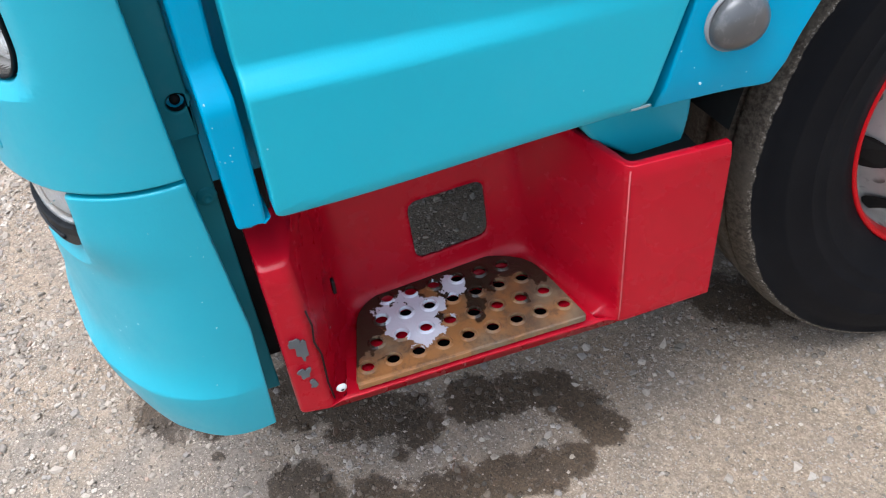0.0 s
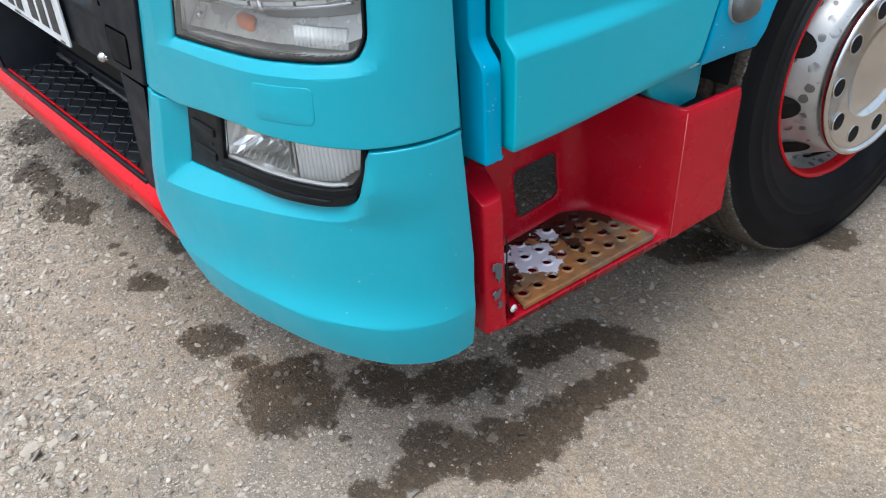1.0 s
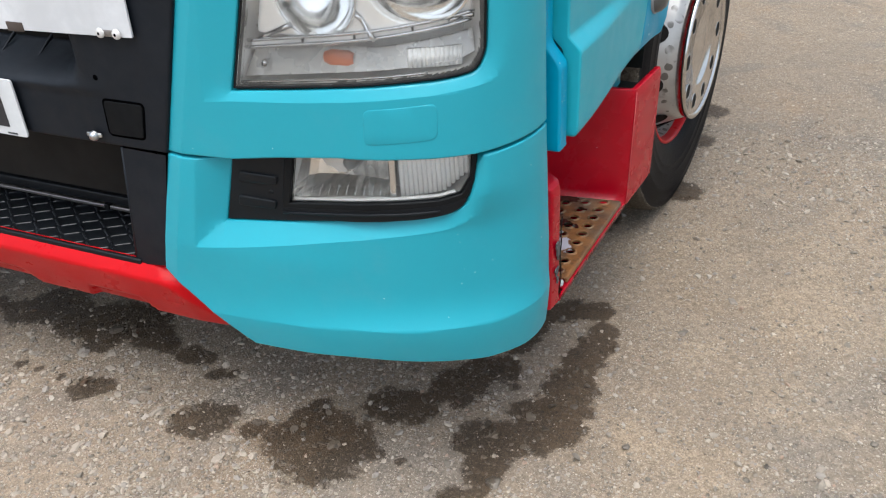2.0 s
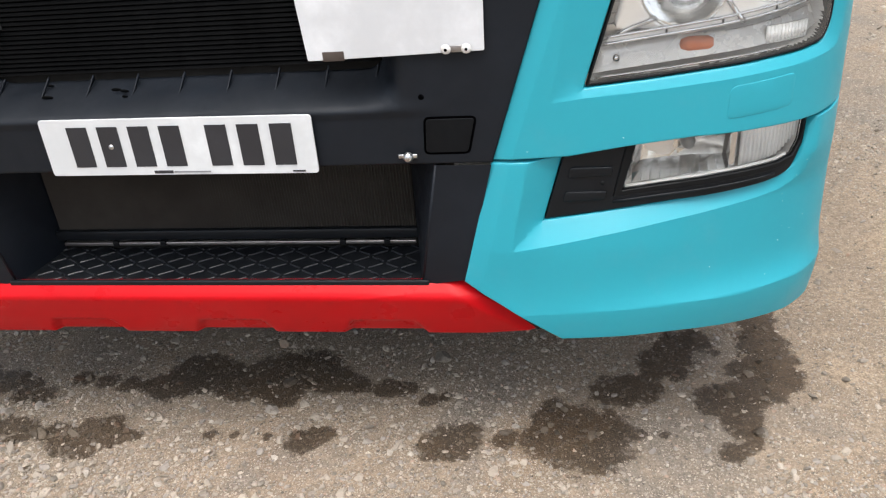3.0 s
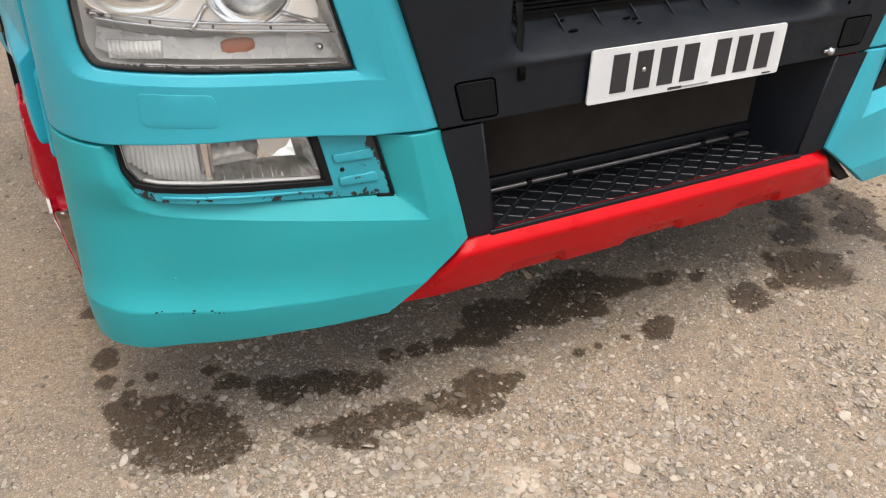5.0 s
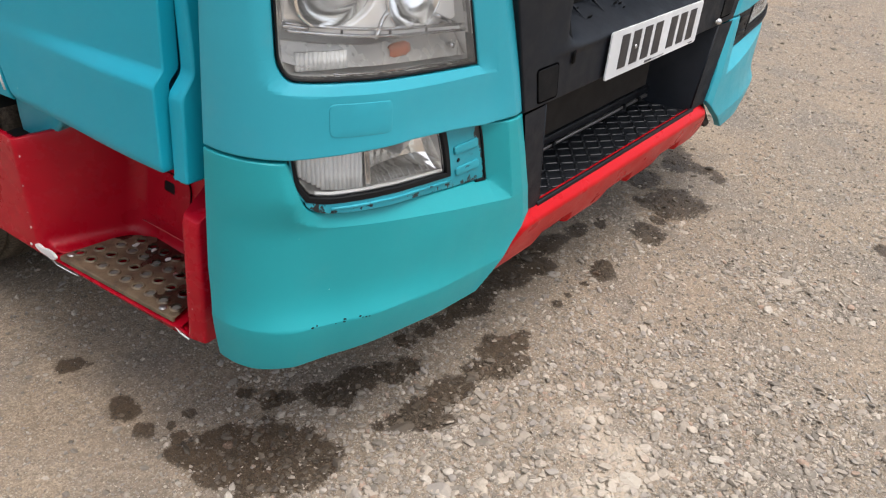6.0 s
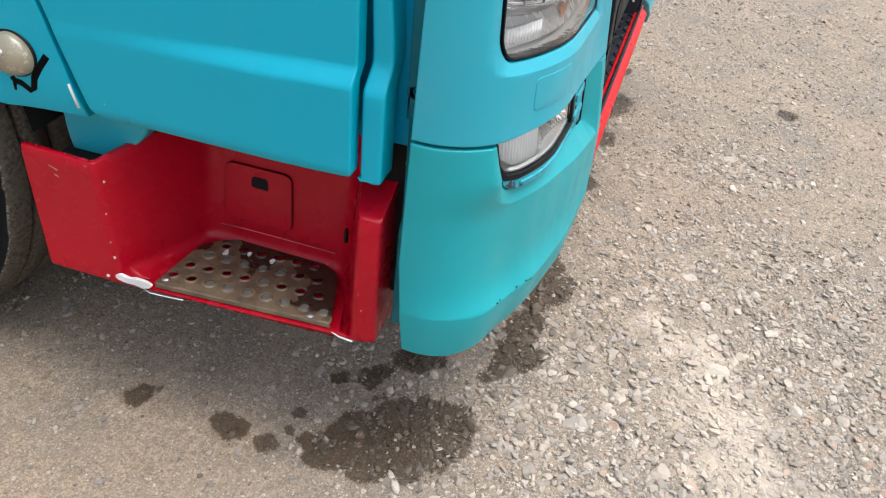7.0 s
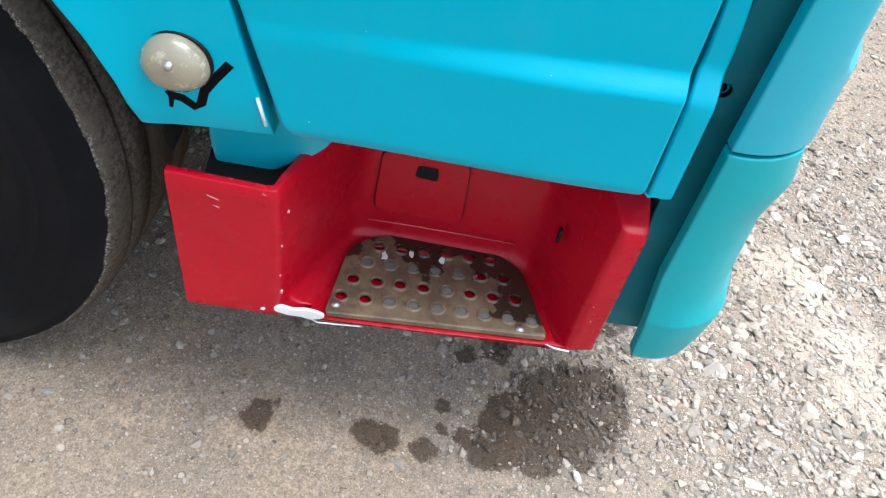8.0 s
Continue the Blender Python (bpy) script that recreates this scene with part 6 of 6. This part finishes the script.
# black smear under the offside marker lamp
smear = bmesh.new()
path = [(0.668, 0.724), (0.664, 0.717), (0.652, 0.715), (0.638, 0.705), (0.631, 0.711), (0.627, 0.729), (0.613, 0.750), (0.600, 0.767), (0.597, 0.771)]
tube([(2 * MID - arch_wide(y, z) + 0.0012, y, z) for y, z in path], 0.0070, 8, smear, 0.4, (-1, 0, 0))
tube([(2 * MID - arch_wide(y, z) + 0.0004, y, z) for y, z in ((0.665, 0.717), (0.666, 0.700))], 0.0042, 6, smear, 0.5, (-1, 0, 0))
tube([(2 * MID - arch_wide(y, z) + 0.0002, y, z) for y, z in ((0.637, 0.706), (0.638, 0.687))], 0.0016, 6, smear, 0.5, (-1, 0, 0))
part("paint_smear", smear, oil_black, arches[1], "black brushed smear under the marker lamp")
part("edge_chip", tube([(2 * MID - arch_wide(0.556, 0.70) - 0.0008, 0.556, 0.690), (2 * MID - arch_wide(0.562, 0.72) - 0.0008, 0.560, 0.708), (2 * MID - arch_wide(0.562, 0.72) - 0.0008, 0.566, 0.730)], 0.0024, 6), bare_white, arches[1], "white chip on the panel edge")
part("edge_chip", blot(0.522, 0.6965, 0.016, 0.0045, lambda u, v, d: Vector((door_wide(u, v) + 0.0008 - d, u, v)), 9), chip_pale, doors[0], "chipped paint on the door corner", smooth=False)


# stone chips in the paint of the bumper corners, and of the trim and arch beside the nearside door
chance = random.Random(11)
for k in range(8):
    y0, z0, r0 = chance.uniform(0.040, 0.066), chance.uniform(0.70, 0.84), chance.uniform(0.0004, 0.0010)
    part("paint_chip", blot(y0, z0, r0, r0 * 1.3, lambda u, v, d: Vector((pillar_wide(u, v) + 0.0006 - d, u, v)), k + 90, 8), chip_white, truck, "pale chip in the trim's paint" if k == 0 else "", smooth=False)
for k in range(8):
    y0, z0, r0 = chance.uniform(0.57, 0.68), chance.uniform(0.70, 0.84), chance.uniform(0.0006, 0.0018)
    part("paint_chip", blot(y0, z0, r0, r0 * 1.5, lambda u, v, d: Vector((arch_wide(u, v) + 0.0006 - d, u, v)), k + 120, 8), chip_white, arches[0], "pale chip in the arch's paint" if k == 0 else "", smooth=False)
on_lower = on_corner(lower_height)
lower_corners = [ob for ob in truck.children if ob.name.startswith("bumper_corner")]
for k in range(20):
    s0, z0, r0 = chance.uniform(1.10, 1.30), chance.uniform(0.40, 0.72), chance.uniform(0.0004, 0.0011)
    part("paint_chip", blot(s0, z0, r0, r0 * chance.uniform(0.7, 1.6), lambda u, v, d: on_lower(u, v, d - 0.0004), k + 30, 9), chip_white, lower_corners[0], "pale chip in the paint" if k == 0 else "", smooth=False)
for k in range(9):
    s0 = chance.uniform(0.98, 1.20)
    r0 = chance.uniform(0.0012, 0.0026)
    chip = blot(s0, lerp_table(LIP, s0) + chance.uniform(-0.002, 0.003), r0 * 1.8, r0 * 0.7, lambda u, v, d: on_lower(u, v, d - 0.0008), k + 60, 9)
    part("paint_chip", offside_fit(mirrored(chip)), rubber_black, lower_corners[1], "dark chip on the lip" if k == 0 else "", smooth=False)


# ---------------------------------------------------------------- wheels
def ring_place(steer, x0, y0, mirror):
    """Lays (along the axle, ahead, up) of a steered wheel in the world."""

    def place(a, u, w):
        c, s = math.cos(steer), math.sin(steer)
        x = x0 + (a * c if not mirror else -a * c) - u * s
        y = y0 + (a * s if not mirror else -a * s) + u * c
        return Vector((x, y, AXLE_Z + w))

    return place


AXLE_Z = 0.484
TYRE = [
    (0.118, 0.282), (0.138, 0.290), (0.151, 0.318), (0.1565, 0.345), (0.1578, 0.347), (0.1584, 0.350), (0.1582, 0.353), (0.1600, 0.372), (0.1612, 0.374), (0.1613, 0.377), (0.1608, 0.379), (0.162, 0.396), (0.1615, 0.418), (0.1622, 0.4205), (0.1614, 0.424), (0.160, 0.430), (0.156, 0.452), (0.151, 0.463), (0.153, 0.4705), (0.150, 0.4770), (0.135, 0.4835),
    (0.112, 0.4880), (0.106, 0.4885), (0.104, 0.4780), (0.098, 0.4780), (0.096, 0.4890), (0.046, 0.4900), (0.043, 0.4780), (0.035, 0.4780), (0.032, 0.4900), (-0.032, 0.4900), (-0.035, 0.4780),
    (-0.043, 0.4780), (-0.046, 0.4900), (-0.096, 0.4890), (-0.098, 0.4780), (-0.104, 0.4780), (-0.106, 0.4885), (-0.135, 0.4835), (-0.153, 0.463), (-0.162, 0.396), (-0.138, 0.290), (-0.118, 0.282),
]
for flip, x0, y0, turn in ((False, 1.071, 1.246, -5.1), (True, -0.985, 1.236, -6.0)):
    put = ring_place(radians(turn), x0, y0, flip)
    wheel = new("wheel")
    wheel.parent = truck
    wheel["label"] = "steered front wheel with a black tyre" + ("" if flip else ", red rim edge and polished cover")
    tyre = part("tyre", lathe(TYRE, put, 144, closed=True), tyre_mat, wheel, "black tyre with a dusty worn tread")
    hub, axle = Vector((x0, y0, AXLE_Z)), Vector((math.cos(radians(turn)), math.sin(radians(turn)), 0))
    layer = tyre.data.attributes.new("from_axle", "FLOAT", "POINT")
    layer.data.foreach_set("value", [((v.co - hub) - axle * (v.co - hub).dot(axle)).length for v in tyre.data.vertices])
    part("rim_edge", lathe([(0.112, 0.281), (0.128, 0.2885), (0.136, 0.2885), (0.139, 0.2855), (0.1375, 0.2805), (0.128, 0.2775), (0.108, 0.273)], put, 96), bright_red, wheel, "bright red rim edge")
    disc_prof = [(0.112, 0.2735), (0.100, 0.271), (0.086, 0.267), (0.070, 0.262), (0.069, 0.257), (0.080, 0.248), (0.110, 0.233), (0.148, 0.215), (0.170, 0.206), (0.172, 0.198), (0.150, 0.120)]
    part("wheel_disc", lathe(disc_prof, put, 96), rim_mat, wheel, "stained pale steel wheel disc")
    for k in range(10):
        a = 2 * math.pi * (k + 0.35) / 10
        c0, s0 = math.cos(a), math.sin(a)
        hole = bmesh.new()
        ring_a = []
        for t in range(18):
            b = 2 * math.pi * t / 18
            tan, rad = 0.033 * math.cos(b), 0.2415 + 0.0225 * math.sin(b)
            along = lerp_table([(0.206, 0.170), (0.215, 0.148), (0.233, 0.110), (0.248, 0.080), (0.257, 0.069), (0.262, 0.070), (0.267, 0.086)], rad) + 0.005
            ring_a.append(hole.verts.new(put(along, rad * c0 - tan * s0, rad * s0 + tan * c0)))
        hole.faces.new(ring_a)
        part("vent_hole", hole, cavity, wheel, smooth=False)
    cover_prof = [(0.165, 0.200), (0.182, 0.206), (0.190, 0.2075), (0.196, 0.2065), (0.199, 0.202), (0.197, 0.196), (0.1925, 0.194), (0.1900, 0.1915), (0.1922, 0.1895), (0.1900, 0.1870), (0.190, 0.118), (0.187, 0.112), (0.178, 0.106), (0.180, 0.060), (0.182, 0.0)]
    cover = part("wheel_cover", lathe(cover_prof, put, 96), cover_steel, wheel, "polished steel wheel cover with a ring of holes")
    for k in range(10):
        a = 2 * math.pi * k / 10
        c0, s0 = 0.156 * math.cos(a), 0.156 * math.sin(a)
        part("cover_hole", lathe([(0.1908, 0.0), (0.1908, 0.0205)], lambda q, u, w: put(q, c0 + u, s0 + w), 20), cavity, cover, smooth=False)
        part("nut_rim", lathe([(0.1895, 0.0230), (0.1912, 0.0222), (0.1912, 0.0207), (0.190, 0.0202)], lambda q, u, w: put(q, c0 + u, s0 + w), 20), cover_steel, cover)

# ---------------------------------------------------------------- the hidden rest of the cab
for flip in (False, True):
    side = mirrored if flip else (lambda b: b)
    liner = bmesh.new()
    ring = []
    for a in range(170, 5, -5):
        y, z = WHEEL_Y + 0.60 * math.cos(radians(a)), WHEEL_Z + 0.60 * math.sin(radians(a))
        ring.append((liner.verts.new((0.72, y, z)), liner.verts.new((1.205, y, z))))
    for a, b in zip(ring, ring[1:]):
        liner.faces.new((a[0], b[0], b[1], a[1]))
    part("wheel_liner", side(liner), cavity, truck)
    part("mud_flap", side(box(0.84, 1.225, 1.885, 1.90, 0.175, 0.95, 0.003)), rubber_black, truck, "black rubber mud flap")
    part("chassis_rail", side(box(0.36, 0.44, 0.10, 3.4, 0.55, 0.82, 0.006)), cavity, truck, smooth=False)
    part("inner_wing", side(box(0.60, 0.72, 0.02, 1.9, 0.66, 1.22)), cavity, truck, smooth=False)
for flip in (False, True):
    jamb = box(1.075, 1.135, -0.03, 0.62, 0.705, 1.215)
    part("door_jamb", mirrored(jamb) if flip else jamb, deep_blue, truck, smooth=False)
    # added dark block, fills the shaded gap between filler panel and post
    blocker = box(1.050, 1.118, 0.000, 0.085, 0.40, 0.712)
    part("gap_blocker", mirrored(blocker) if flip else blocker, cavity, truck, smooth=False)
# unseen floor and sump, added to block light and view under the cab
part("engine_floor", box(-0.72, 0.73, -0.03, 1.9, 0.68, 0.72), cavity, truck, smooth=False)
part("engine_sump", box(-0.40, 0.40, 0.22, 1.05, 0.33, 0.69, 0.04), cavity, truck)
part("front_axle", box(-0.90, 0.90, 1.21, 1.33, 0.40, 0.52, 0.02), cavity, truck)
# unseen upper cab, added plain so that it blocks the sky
shell = prism(rounded([(-0.12, 1.215), (1.93, 1.215), (1.93, 2.75), (0.30, 2.75), (0.06, 2.35)], [0.0, 0.0, 0.08, 0.15, 0.15]), lambda u, v, d: Vector((-1.19 + MID + d, u, v)), 2.38, 0.02)
part("cab_shell", shell, turquoise, truck, "plain turquoise upper cab", weighted=True)
